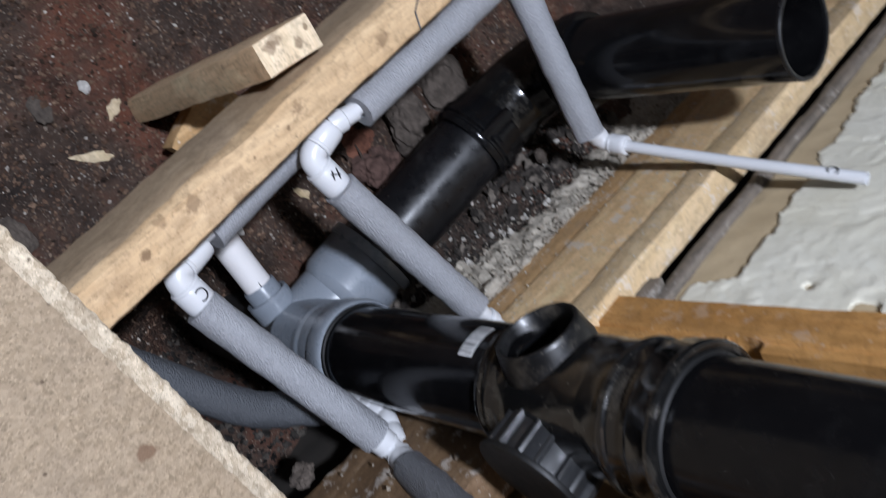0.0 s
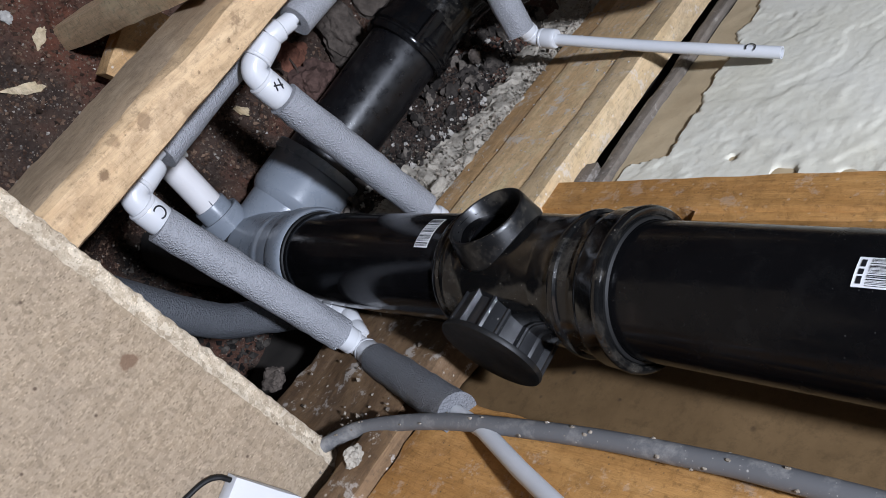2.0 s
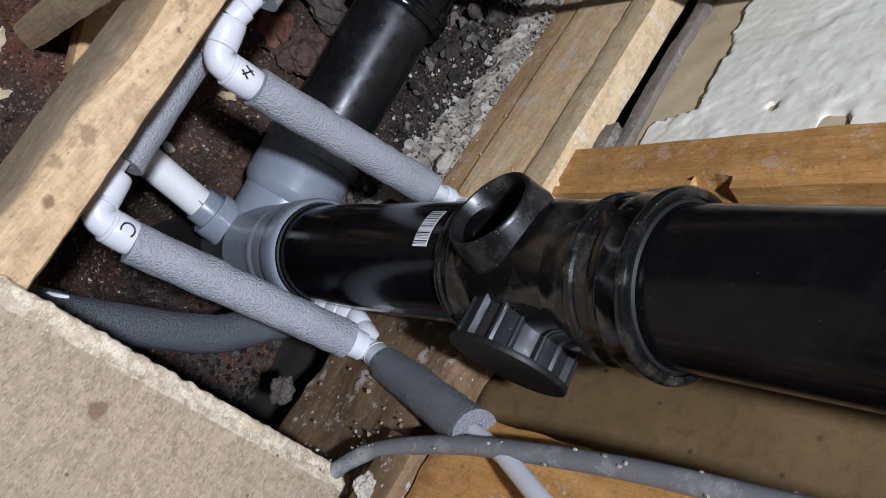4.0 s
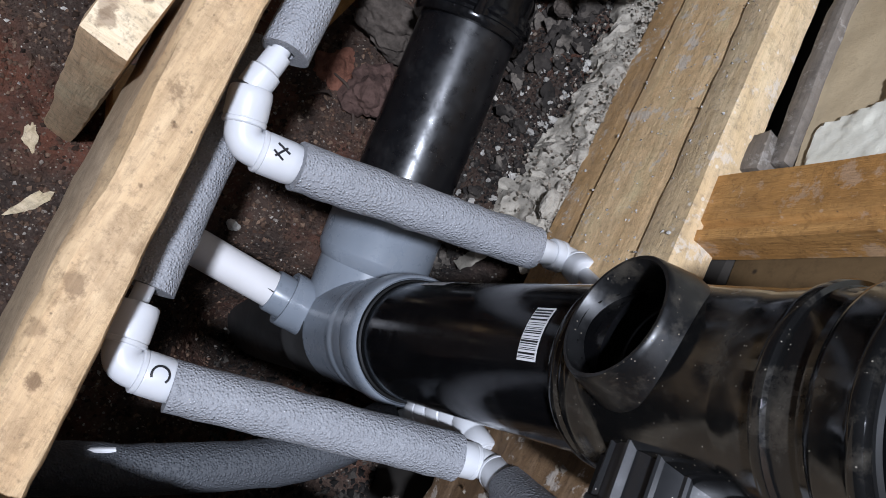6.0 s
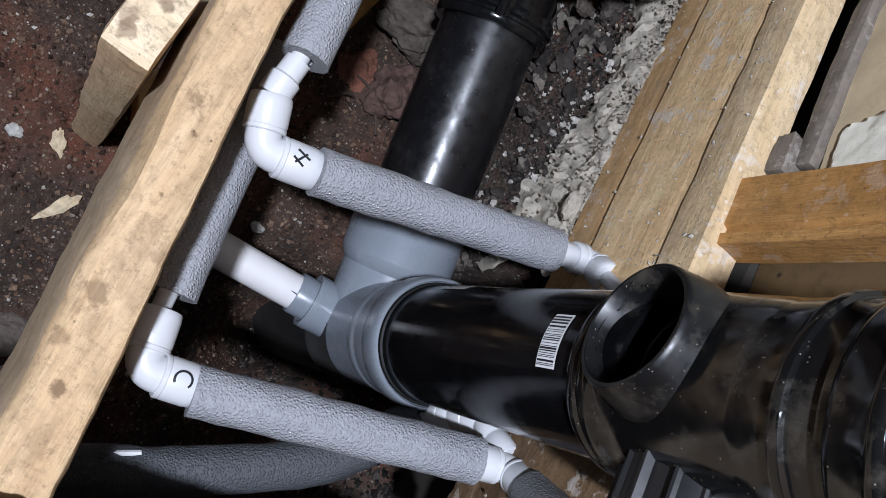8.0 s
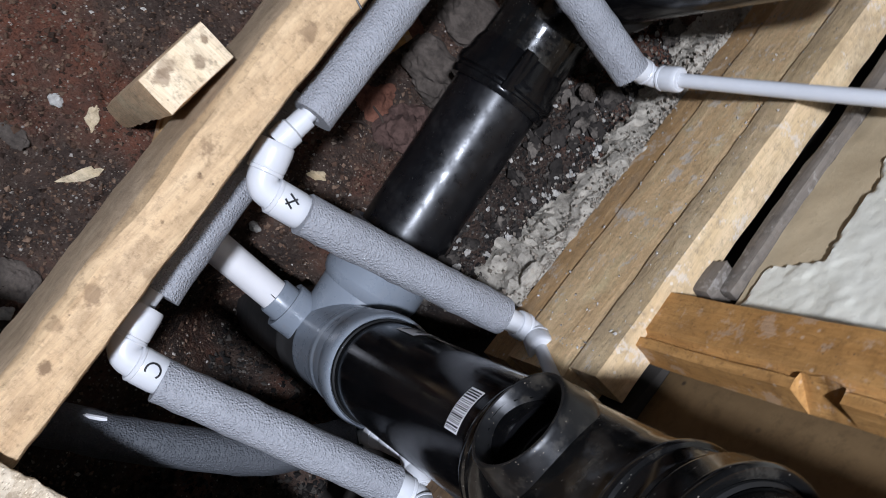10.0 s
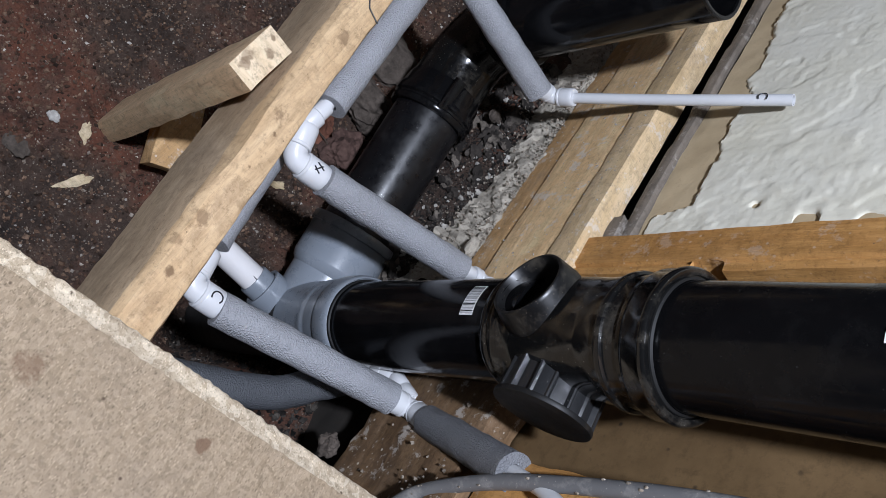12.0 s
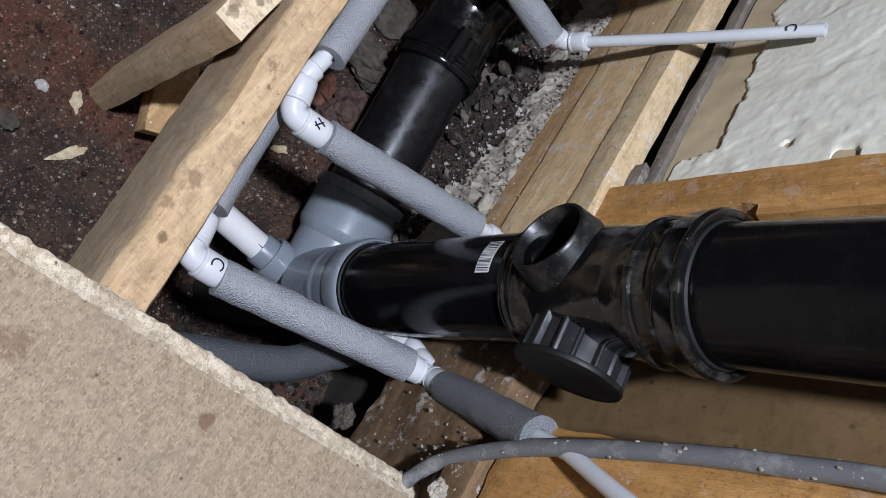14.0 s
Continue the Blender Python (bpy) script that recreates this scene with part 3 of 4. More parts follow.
def build_stud():
    """The upright moulding with a groove and a broken notch."""
    bm = bmesh.new()
    sec = [(0.371, 0.2585), (0.372, 0.216), (0.377, 0.2135), (0.377, 0.209), (0.372, 0.207), (0.373, 0.198), (0.402, 0.197), (0.402, 0.2595)]
    zs = sorted([0.018 + 0.008 * i for i in range(180)] + [0.2215, 0.2225, 0.2255, 0.2415, 0.257, 0.2615, 0.2625])
    rings = []
    for i, z in enumerate(zs):
        row = []
        for x, y in sec:
            q = Vector((x, y, z))
            if 0.222 < z < 0.262 and y < 0.222:
                cut = 0.2125 + 0.005 * noise.noise(Vector((z * 90, 0, 0)))
                q.y = max(y, cut) if x < 0.4 else y
            q += noise.noise_vector(q * 22) * 0.0012
            row.append(bm.verts.new(q))
        rings.append(row)
    for a, b in zip(rings, rings[1:]):
        for k in range(len(sec)):
            j = (k + 1) % len(sec)
            bm.faces.new((a[k], a[j], b[j], b[k]))
    bm.faces.new(rings[0])
    bm.faces.new(rings[-1])
    tagged(part("trim_upright", bm, STUD_WOOD), "orange-brown upright wooden moulding with groove and broken notch", "trim", kind="structure")
    board("trim_upright_far", (0.352, -0.40, 0.118), (0.41, -0.062, 1.5), STUD_WOOD, "orange-brown upright timber beside the boxed recess", seed=14, wob=0.002)
    board("trim_sole", (0.340, -0.40, 0.068), (0.40, -0.10, 0.116), OLD_WOOD, "splintered timber offcut below the upright", seed=15, wob=0.004)


def build_floor():
    bm = bmesh.new()
    m = pose(0, 0, 0, 0, 0, 5.1)
    y1, x0, x1, ztop, th = -0.1975, -0.60, 0.361, 0.034, 0.022
    nx = 420
    rows = []
    for i in range(nx + 1):
        x = x0 + (x1 - x0) * i / nx
        j1 = 0.0016 * noise.noise(Vector((x * 90, 0, 0))) + 0.0008 * noise.noise(Vector((x * 300, 2, 0)))
        j2 = 0.002 * noise.noise(Vector((x * 110, 5, 0)))
        pts = [(x, -0.80, ztop), (x, y1 - 0.05, ztop), (x, y1 - 0.002 + j1, ztop), (x, y1 + j1, ztop - 0.0015)]
        pts += [(x, y1 + s + 0.0015 * noise.noise(Vector((x * 200, s * 300, 1))), ztop - z + 0.0012 * noise.noise(Vector((x * 260, s * 300, 7)))) for s, z in ((0.004, 0.005), (0.009, 0.0075), (0.014, 0.010))]
        pts += [(x, y1 + 0.016 + j2, ztop - 0.013), (x, y1 + 0.014 + j2, ztop - th), (x, -0.80, ztop - th)]
        rows.append([bm.verts.new(m @ Vector(p)) for p in pts])
    for a, b in zip(rows, rows[1:]):
        for k in range(len(a)):
            j = (k + 1) % len(a)
            f = bm.faces.new((a[k], a[j], b[j], b[k]))
            f.material_index = 1 if 2 <= k <= 7 else 0
    bm.faces.new(rows[0])
    bm.faces.new(rows[-1])
    tagged(part("floor", bm, [CHIP_TOP, CHIP_EDGE]), "beige chipboard floor panel with a rough sawn edge", "floor", kind="structure")


def joist_x(y):
    return -0.098 * y


def build_joist():
    """A rough-sawn joist with one waney edge."""
    bm = bmesh.new()
    ys = [-1.2 + 0.012 * i for i in range(180)]
    rings = []
    for y in ys:
        c = 0.006 + joist_x(y)
        wane = 0.006 + 0.012 * max(0.0, noise.noise(Vector((y * 7, 1, 0)))) + 0.010 * math.exp(-((y - 0.02) / 0.05) ** 2)
        w, e = 0.0255, 0.0195
        top = 0.003
        sec = [(-w + wane, top), (-w + wane * 0.35, top - 0.004), (-w - 0.001, top - wane * 1.3), (-w - 0.005, -0.06), (-w - 0.010, -0.125), (e, -0.125), (e, -0.06), (e, top - 0.007), (e - 0.002, top - 0.002), (e - 0.006, top)]
        sec += [(e * 0.5, top), (0, top)]
        row = []
        for x, z in sec:
            q = Vector((c + x, y, z))
            row.append(bm.verts.new(q + noise.noise_vector(q * 14) * 0.003 + noise.noise_vector(q * 55) * 0.0013))
        rings.append(row)
    for a, b in zip(rings, rings[1:]):
        for k in range(len(a)):
            j = (k + 1) % len(a)
            bm.faces.new((a[k], a[j], b[j], b[k]))
    bm.faces.new(rings[0])
    bm.faces.new(rings[-1])
    bm.normal_update()
    # Lower faces on the -x side take the wood with painted-in shade.
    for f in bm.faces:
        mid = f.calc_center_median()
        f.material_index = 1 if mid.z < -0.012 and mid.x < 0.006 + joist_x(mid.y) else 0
    joist = part("floor_joist", bm, [JOIST_WOOD, JOIST_SHADED_SIDE])
    tagged(joist, "rough-sawn pale timber floor joist with knots and waney edge", "joist")
    # Dark crack in the joist top, drawn as a thin ink-coloured tube.
    bm = bmesh.new()
    tube(bm, [(-0.046, 0.268, 0.0042), (-0.03, 0.262, 0.0045), (-0.016, 0.245, 0.0045), (0.002, 0.24, 0.0042)], 0.0009, 8)
    part("crack_line", bm, INK, joist)


def build_post():
    bm = bmesh.new()
    vs = box(bm, (-0.0185, -0.0335, -0.5), (0.0185, 0.0335, -0.010), pose(-0.059, 0.1105, 0, 1.7, 1.2, -2), (4, 6, 40), 0.0015, 3.0, 0.002)
    top = max(v.co.z for v in bm.verts)
    for f in bm.faces:
        f.material_index = 1 if f.calc_center_median().z > top - 0.006 else 0
    post = part("timber_post", bm, [POST_WOOD, END_GRAIN])
    tagged(post, "short sawn timber post with bare end grain beside the joist", "post")


# ---------------------------------------------------------------- soil pipes
SX, SY, SR = 0.297, 0.049, 0.0562
WASTE = Vector((0.205, 0.047, -0.355))


def build_stack():
    stack = thing("soil_stack", "upright glossy black plastic soil stack with dust specks", "soil pipe")
    base = pose(SX, SY, 0)
    bm = bmesh.new()
    lathe(bm, [(SR, -0.20), (SR, 0.17), (SR - 0.004, 0.17), (SR - 0.004, -0.20)], base, 72, True)
    low = part("lower_pipe", bm, BLACK, stack)
    # the fitting and the pipe above it lean a little
    lean = along((SX, SY, 0.15), (0.0187, -0.0205, 1.0)) @ Matrix.Translation((0, 0, -0.15))
    bm = bmesh.new()
    lathe(bm, [(SR, 0.31), (SR, 2.67), (SR - 0.004, 2.67), (SR - 0.004, 0.31)], lean, 72, True)
    up = part("upper_pipe", bm, BLACK_PIPE, stack)
    d = Vector((-1.0, 0.04, -0.052)).normalized()
    mouth = Vector((0.2281, 0.0556, 0.1863))
    bm = bmesh.new()
    prof = [(0.0568, 0.1310), (0.0610, 0.1315), (0.0622, 0.1340), (0.0622, 0.1390), (0.0612, 0.1405), (0.0612, 0.1430), (0.0626, 0.1445), (0.0626, 0.1510), (0.0610, 0.1540), (0.0596, 0.1600)]
    prof += [(0.0580, 0.168 + 0.003 * i) for i in range(30)]
    prof += [(0.0588, 0.2620), (0.0594, 0.2720), (0.0596, 0.2780), (0.0615, 0.2795), (0.0634, 0.2812), (0.0640, 0.2845), (0.0632, 0.2872), (0.0608, 0.2885), (0.0600, 0.2905), (0.0602, 0.3030), (0.0626, 0.3045), (0.0630, 0.3085), (0.0650, 0.3105), (0.0662, 0.3140),
             (0.0664, 0.3280), (0.0676, 0.3300), (0.0680, 0.3330), (0.0676, 0.3355), (0.0662, 0.3372), (0.0630, 0.3380), (0.0606, 0.3372), (0.0600, 0.3345), (0.0568, 0.3340)]
    lathe(bm, prof, lean, 120)
    gone = []
    for f in bm.faces:
        v = f.calc_center_median() - mouth
        if v.dot(d) > -0.07 and (v - d * v.dot(d)).length < 0.0355:
            gone.append(f)
    bmesh.ops.delete(bm, geom=gone, context="FACES")
    fit = part("boss_fitting", bm, BLACK_DUSTY, stack, "ribbed black boss fitting with collars, dusty")
    bm = bmesh.new()
    lathe(bm, [(0.0566, 0.333), (0.0592, 0.3355), (0.0588, 0.3372), (0.0566, 0.3385)], lean, 72)
    part("seal_ring", bm, RUBBER, stack)
    # open socket
    L = 0.070
    m = along(mouth - d * L, d)
    bm = bmesh.new()
    lathe(bm, [(0.036, 0.010), (0.0425, L - 0.036), (0.0440, L - 0.029), (0.0442, L - 0.025), (0.0432, L - 0.021), (0.0418, L - 0.014), (0.0396, L - 0.004), (0.0388, L - 0.0008), (0.0380, L), (0.0360, L), (0.0354, L - 0.0008), (0.0343, L - 0.030), (0.0336, L - 0.034),
               (0.0280, L - 0.035), (0.0272, L - 0.036), (0.0262, L - 0.058), (0.0, L - 0.060)], m, 72)
    part("open_socket", bm, SOCKET_BLACK, fit, "open dusty black side socket")
    # capped socket
    d = Vector((0.116, -1.0, -0.032)).normalized()
    face = Vector((0.3175, -0.0330, 0.1937))
    L = 0.080
    m = along(face - d * L, d)
    bm = bmesh.new()
    lathe(bm, [(0.040, 0.0), (0.040, L - 0.045), (0.0425, L - 0.043), (0.0425, L - 0.030)], m, 64)
    part("capped_socket", bm, BLACK, fit)
    bm = bmesh.new()
    seg = 160
    prof = [(0.0400, L - 0.041), (0.0432, L - 0.0405), (0.0440, L - 0.0385), (0.0446, L - 0.006), (0.0480, L - 0.0045)]
    rings = []
    for h_i, (r, h) in enumerate(prof):
        row = []
        for k in range(seg):
            a = 2 * math.pi * k / seg
            g = k % 20
            grip = 0.0052 if g in (0, 1, 9, 10) else 0.0030 if g < 10 else 0.0
            rr = r + (grip if 1 <= h_i <= 3 else 0.0)
            row.append(bm.verts.new(m @ Vector((rr * math.cos(a), rr * math.sin(a), h))))
        rings.append(row)
    for a, b in zip(rings, rings[1:]):
        for k in range(seg):
            j = (k + 1) % seg
            bm.faces.new((a[k], a[j], b[j], b[k]))
    cap = part("screw_cap", bm, CAP_BLACK, fit, "black screw cap with raised grip ribs")
    bm = bmesh.new()
    lathe(bm, [(0.046, L - 0.0062), (0.0502, L - 0.0056), (0.0508, L - 0.0030), (0.0500, L - 0.0006), (0.0480, L), (0.030, L - 0.0006), (0.0, L - 0.0010)], m, 72)
    part("cap_face", bm, CAP_DULL, cap, "dull dusty flat face")
    random.seed(5)

    def code(z0=0.06, z1=0.94):
        out, s = [], 0.05
        while s < 0.95:
            w = random.choice((0.012, 0.02, 0.035))
            out.append((s, min(0.96, s + w), z0, z1))
            s += w + random.choice((0.015, 0.025, 0.04))
        return out

    label_patch(low, base, SR, radians(164), radians(202), 0.091, 0.112, code())
    label_patch(low, base, SR, radians(98), radians(138), -0.125, -0.08, [(0.1, 0.9, 0.15, 0.25), (0.1, 0.6, 0.4, 0.5), (0.1, 0.8, 0.7, 0.8)])
    label_patch(up, lean, SR, radians(181), radians(202), 0.514, 0.562, code(0.16, 0.92) + [(0.1, 0.35, 0.05, 0.11), (0.42, 0.6, 0.05, 0.11), (0.66, 0.9, 0.05, 0.11)])


BR = [Vector((0.264, 0.198, -0.313)), Vector((0.222, 0.402, -0.264))]
BD = (BR[1] - BR[0]).normalized()
TEE = Vector((SX, SY, -0.350))


def build_junction():
    j = thing("drain_junction", "grey plastic drain junction set in the earth with smears of dirt", "pipe junction")
    base = pose(SX, SY, 0)
    # Buried end: dirt plus the hole's shadow, both put into the colour.
    bm = bmesh.new()
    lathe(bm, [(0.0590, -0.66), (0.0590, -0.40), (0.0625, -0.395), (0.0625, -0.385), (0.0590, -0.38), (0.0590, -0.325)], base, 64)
    part("buried_end", bm, GREY_DIRT_SHADE, j, "dirty lower end, coloured near black for the shade in the hole")
    bm = bmesh.new()
    lathe(bm, [(0.0585, -0.33), (0.0585, -0.262), (0.0590, -0.254), (0.0604, -0.248), (0.0604, -0.240), (0.0596, -0.238), (0.0600, -0.232), (0.0612, -0.224), (0.0614, -0.200)], base, 72)
    body = part("body", bm, GREY, j)
    bm = bmesh.new()
    lathe(bm, [(0.0600, -0.206), (0.0632, -0.2035), (0.0646, -0.200), (0.0648, -0.180), (0.0640, -0.1735), (0.0622, -0.1695), (0.0606, -0.1685), (0.0598, -0.1700), (0.0592, -0.1730), (0.0566, -0.1735)], base, 80)
    part("socket_collar", bm, GREY, body, "rounded grey socket collar")
    bm = bmesh.new()
    lathe(bm, [(0.0565, -0.173), (0.0590, -0.1715), (0.0584, -0.1680), (0.0565, -0.1670)], base, 72)
    part("seal_ring", bm, RUBBER, body)
    bm = bmesh.new()
    d = (BR[0] - TEE).normalized()
    L = (BR[0] - TEE).length
    m = along(TEE, d)
    lathe(bm, [(0.0575, 0.0), (0.0580, L - 0.082), (0.0625, L - 0.076), (0.0652, L - 0.068), (0.0655, L - 0.066), (0.0655, L - 0.0165), (0.0660, L - 0.0155), (0.0684, L - 0.0145), (0.0690, L - 0.0125), (0.0690, L - 0.003), (0.0680, L), (0.0620, L + 0.001), (0.0568, L - 0.003)], m, 72)
    part("branch_socket", bm, GREY, j, "grey branch socket with collar")
    d = (WASTE - TEE).normalized()
    L = (WASTE - TEE).length
    m = along(TEE, d)
    bm = bmesh.new()
    lathe(bm, [(0.0310, 0.0), (0.0310, L - 0.030), (0.0318, L - 0.020), (0.0312, L - 0.0125), (0.0270, L - 0.0125), (0.0262, L - 0.03), (0.0262, 0.0)], m, 56)
    boss = part("side_boss", bm, GREY, j, "grey side boss for a waste pipe")
    bm = bmesh.new()
    lathe(bm, [(0.0240, L - 0.04), (0.0240, L + 0.004), (0.0232, L + 0.006), (0.0205, L + 0.006), (0.0205, L - 0.04)], m, 56)
    part("reducer", bm, GREY, boss)


def build_branch():
    b = thing("branch_pipe", "glossy black plastic soil pipe lying above the earth, dusty", "soil pipe")
    bm = bmesh.new()
    tube(bm, straight(BR[0] - BD * 0.03, BR[1] + BD * 0.03, 4), SR, 72, 0.004)
    part("pipe", bm, BLACK_SOFT, b)
    bend = thing("pipe_bend", "black plastic swept bend with raised socket collars", "pipe bend")
    C2, R2 = Vector((0.193, 0.545, -0.125)), Vector((0.226, 0.554, 0.190))
    D2 = (R2 - C2).normalized()
    bm = bmesh.new()
    tube(bm, curve([BR[1] - BD * 0.005, BR[1] + BD * 0.04, BR[1] + BD * 0.115 + Vector((0, 0, 0.012)), C2 - D2 * 0.045 + Vector((0, -0.006, 0)), C2 - D2 * 0.02, C2 + D2 * 0.004], 10), 0.0585, 56)
    body = part("body", bm, BLACK_DUSTY, bend)
    for p, d in ((BR[1], BD), (C2 + D2 * 0.01, -D2)):
        bm = bmesh.new()
        lathe(bm, [(0.0568, -0.006), (0.0640, -0.006), (0.0662, -0.002), (0.0662, 0.003), (0.0645, 0.005), (0.0645, 0.008), (0.0675, 0.011), (0.0675, 0.022), (0.0640, 0.027), (0.0620, 0.045), (0.0585, 0.055)], along(p, d), 72)
        part("collar", bm, BLACK, bend)
    bm = bmesh.new()
    box(bm, (-0.009, -0.006, 0.0), (0.009, 0.006, 0.055), along(BR[1] + BD * 0.02 + Vector((-0.012, -0.035, 0.052)), BD + Vector((0, 0, 0.25))), (2, 2, 2), bevel=0.002)
    part("rib", bm, BLACK, bend)
    r = thing("open_pipe_end", "open-ended upright black plastic soil pipe rising from its bend", "soil pipe")
    bm = bmesh.new()
    tube(bm, straight(C2 - D2 * 0.02, R2, 6), SR, 72, 0.0042)
    part("pipe", bm, BLACK, r)
    bm = bmesh.new()
    lathe(bm, [(SR - 0.0045, -0.003), (SR + 0.0004, -0.003), (SR + 0.0004, 0.0006), (SR - 0.0008, 0.0016), (SR - 0.0045, 0.0008)], along(R2, D2), 72, True)
    part("rim", bm, BLACK_SOFT, r, "cut rim of the pipe")


# ---------------------------------------------------------------- water pipes
def elbow(parent, a, corner, b, r=0.0154):
    """A white push-fit elbow from a round the corner to b."""
    a, c, b = Vector(a), Vector(corner), Vector(b)
    da, db = (a - c).normalized(), (b - c).normalized()
    k = r * 0.9
    mid = [c + da * k * (1 - t) ** 2 + db * k * t ** 2 for t in [i / 8 for i in range(9)]]
    bm = bmesh.new()
    tube(bm, [c + da * (k + 0.004)] + mid + [c + db * (k + 0.004)], r * 0.9, 36)
    body = part("elbow", bm, WHITE, parent, "white push-fit elbow")
    for end, d in ((a, da), (b, db)):
        L = (end - c).length
        s0 = min(k, L * 0.5)
        bm = bmesh.new()
        lathe(bm, [(r * 0.5, s0), (r * 1.03, s0), (r * 1.09, s0 + 0.001), (r * 1.09, s0 + 0.0035), (r * 1.05, s0 + 0.0042), (r * 1.09, s0 + 0.006), (r * 1.09, L * 0.85), (r * 1.05, L * 0.97), (r * 0.98, L), (r * 0.5, L)], along(c, d), 44)
        part("cap", bm, WHITE, body)
    return body


def stroke(parent, base, r, lines, size, a0, h0, thick=0.0009):
    """Pen strokes on the round face of a fitting. lines: lists of (u, v) in letter units."""
    bm = bmesh.new()
    for line in lines:
        pts = [base @ Vector(((r + 0.0002) * math.cos(a0 + u * size / r), (r + 0.0002) * math.sin(a0 + u * size / r), h0 + v * size)) for u, v in line]
        tube(bm, pts, thick, 6)
    return part("pen_mark", bm, INK, parent, "black pen letter")


LETTER_C = [[(math.cos(radians(a)) * 0.5, math.sin(radians(a)) * 0.5) for a in range(50, 320, 18)]]
LETTER_H = [[(0.15, -0.55), (0.6, 0.25)], [(-0.45, -0.35), (0.05, 0.6)], [(-0.3, 0.35), (0.5, -0.35)]]


def insulated(parent, a, b, r=0.0198, material=None, pts=None, slit=True, seg=40):
    pts = pts or straight(a, b, 20)
    bm = bmesh.new()
    tube(bm, pts, r, seg, 0.0118, rough=0.0016)
    return part("insulation", bm, material or FOAM, parent, "grey foam pipe insulation with pebbled skin")


def bare(parent, pts, r=0.0075, material=None):
    bm = bmesh.new()
    tube(bm, pts, r, 24)
    return part("pipe", bm, material or WHITE, parent)


def build_hot():
    h = thing("hot_water_pipe", "white plastic water pipe in grey foam beside the joist", "water pipe")
    c = Vector((0.0495, 0.0905, -0.075))
    a = Vector((0.0360, 0.1300, -0.071))
    b = Vector((0.0945, 0.1005, -0.076))
    e = elbow(h, a, c, b)
    stroke(e, along(c, b - c), 0.0172, LETTER_H, 0.011, radians(80), 0.028)
    A, B = Vector((0.0945, 0.0995, -0.073)), Vector((0.318, 0.163, -0.083))
    D = (B - A).normalized()
    insulated(h, A, B)
    bare(h, straight(A - D * 0.012, B + D * 0.03, 3))
    # run beside the joist
    p0, p1 = Vector((0.045, 0.125, -0.067)), Vector((0.018, 0.47, -0.066))
    dj = (p1 - p0).normalized()
    bm = bmesh.new()
    lathe(bm, [(0.006, 0), (0.0122, 0), (0.0130, 0.002), (0.0130, 0.017), (0.0105, 0.019), (0.0102, 0.034), (0.006, 0.034)], along(a - (a - c).normalized() * 0.001, (Vector((0.0385, 0.166, -0.066)) - a)), 32)
    part("reducer", bm, WHITE, h, "white stepped reducer")
    bare(h, [a, Vector((0.0385, 0.166, -0.066)), p1])
    insulated(h, p0 + dj * 0.042, p1 + dj * 0.01)
    # far elbow by the wall
    q = B + D * 0.046
    bm = bmesh.new()
    lathe(bm, [(0.007, 0.0), (0.0112, 0.0), (0.0118, 0.002), (0.0118, 0.017), (0.0105, 0.019), (0.007, 0.019)], along(B + D * 0.003, D), 32)
    part("coupling", bm, WHITE, h, "white push-fit coupling")
    up = Vector((0.0, -0.5, 1.0)).normalized()
    elbow(h, q - D * 0.026, q, q + up * 0.036, 0.0138)
    bare(h, straight(q, q + up * 0.15, 3))
    # second branch across to the stub
    s0, s1 = Vector((0.03, 0.462, -0.078)), Vector((0.262, 0.4525, -0.083))
    insulated(h, s0, s1)


def build_stub():
    s = thing("pipe_stub", "white plastic water pipe stub leaning up the wall, open ended", "water pipe")
    c = Vector((0.287, 0.473, -0.088))
    top = Vector((0.387, 0.491, 0.234))
    d = (top - c).normalized()
    e = elbow(s, c + Vector((-0.028, -0.012, 0.004)), c, c + d * 0.036, 0.0125)
    bm = bmesh.new()
    bend = [c + (top - c) * t + Vector((0.004, 0.002, 0)) * math.sin(math.pi * t) for t in [i / 14 for i in range(15)]]
    tube(bm, bend, 0.0076, 24, 0.0016)
    pipe = part("pipe", bm, WHITE, s)
    stroke(pipe, along(top - d * 0.035, d), 0.0082, LETTER_C, 0.011, radians(200), 0.0, 0.0007)


def build_cold():
    h = thing("cold_water_pipe", "white plastic water pipe in grey foam under the joist", "water pipe")
    c = Vector((0.061, -0.090, -0.095))
    a = Vector((0.0530, -0.0460, -0.101))
    b = Vector((0.1030, -0.0838, -0.097))
    e = elbow(h, a, c, b)
    stroke(e, along(c, b - c), 0.0172, LETTER_C, 0.013, radians(80), 0.028)
    A, B = Vector((0.102, -0.087, -0.096)), Vector((0.334, -0.033, -0.073))
    D = (B - A).normalized()
    insulated(h, A, B)
    bare(h, straight(A - D * 0.012, B + D * 0.014, 3))
    bare(h, straight(Vector((0.0535, -0.06, -0.102)), Vector((0.035, 0.14, -0.125)), 3))
    insulated(h, Vector((0.054, -0.032, -0.113)), Vector((0.031, 0.185, -0.132)))
    q = B + D * 0.026
    up = Vector((0.002, -0.05, 0.19)).normalized()
    elbow(h, B + D * 0.001, q + D * 0.006, q + D * 0.006 + up * 0.046, 0.0142)
    C1 = q + D * 0.006 + up * 0.046
    C2 = Vector((0.345, -0.082, 0.168))
    dd = (C2 - C1).normalized()
    # Upright leg: partial shadow is put into its foam colour.
    insulated(h, C1, C2, material=FOAM_PART_SHADED)
    bare(h, [C1, C2, C2 + dd * 0.05, C2 + dd * 0.12 + Vector((0, -0.01, 0)), C2 + dd * 0.4 + Vector((0, -0.04, 0)), C2 + dd * 0.8 + Vector((0, -0.06, 0))])


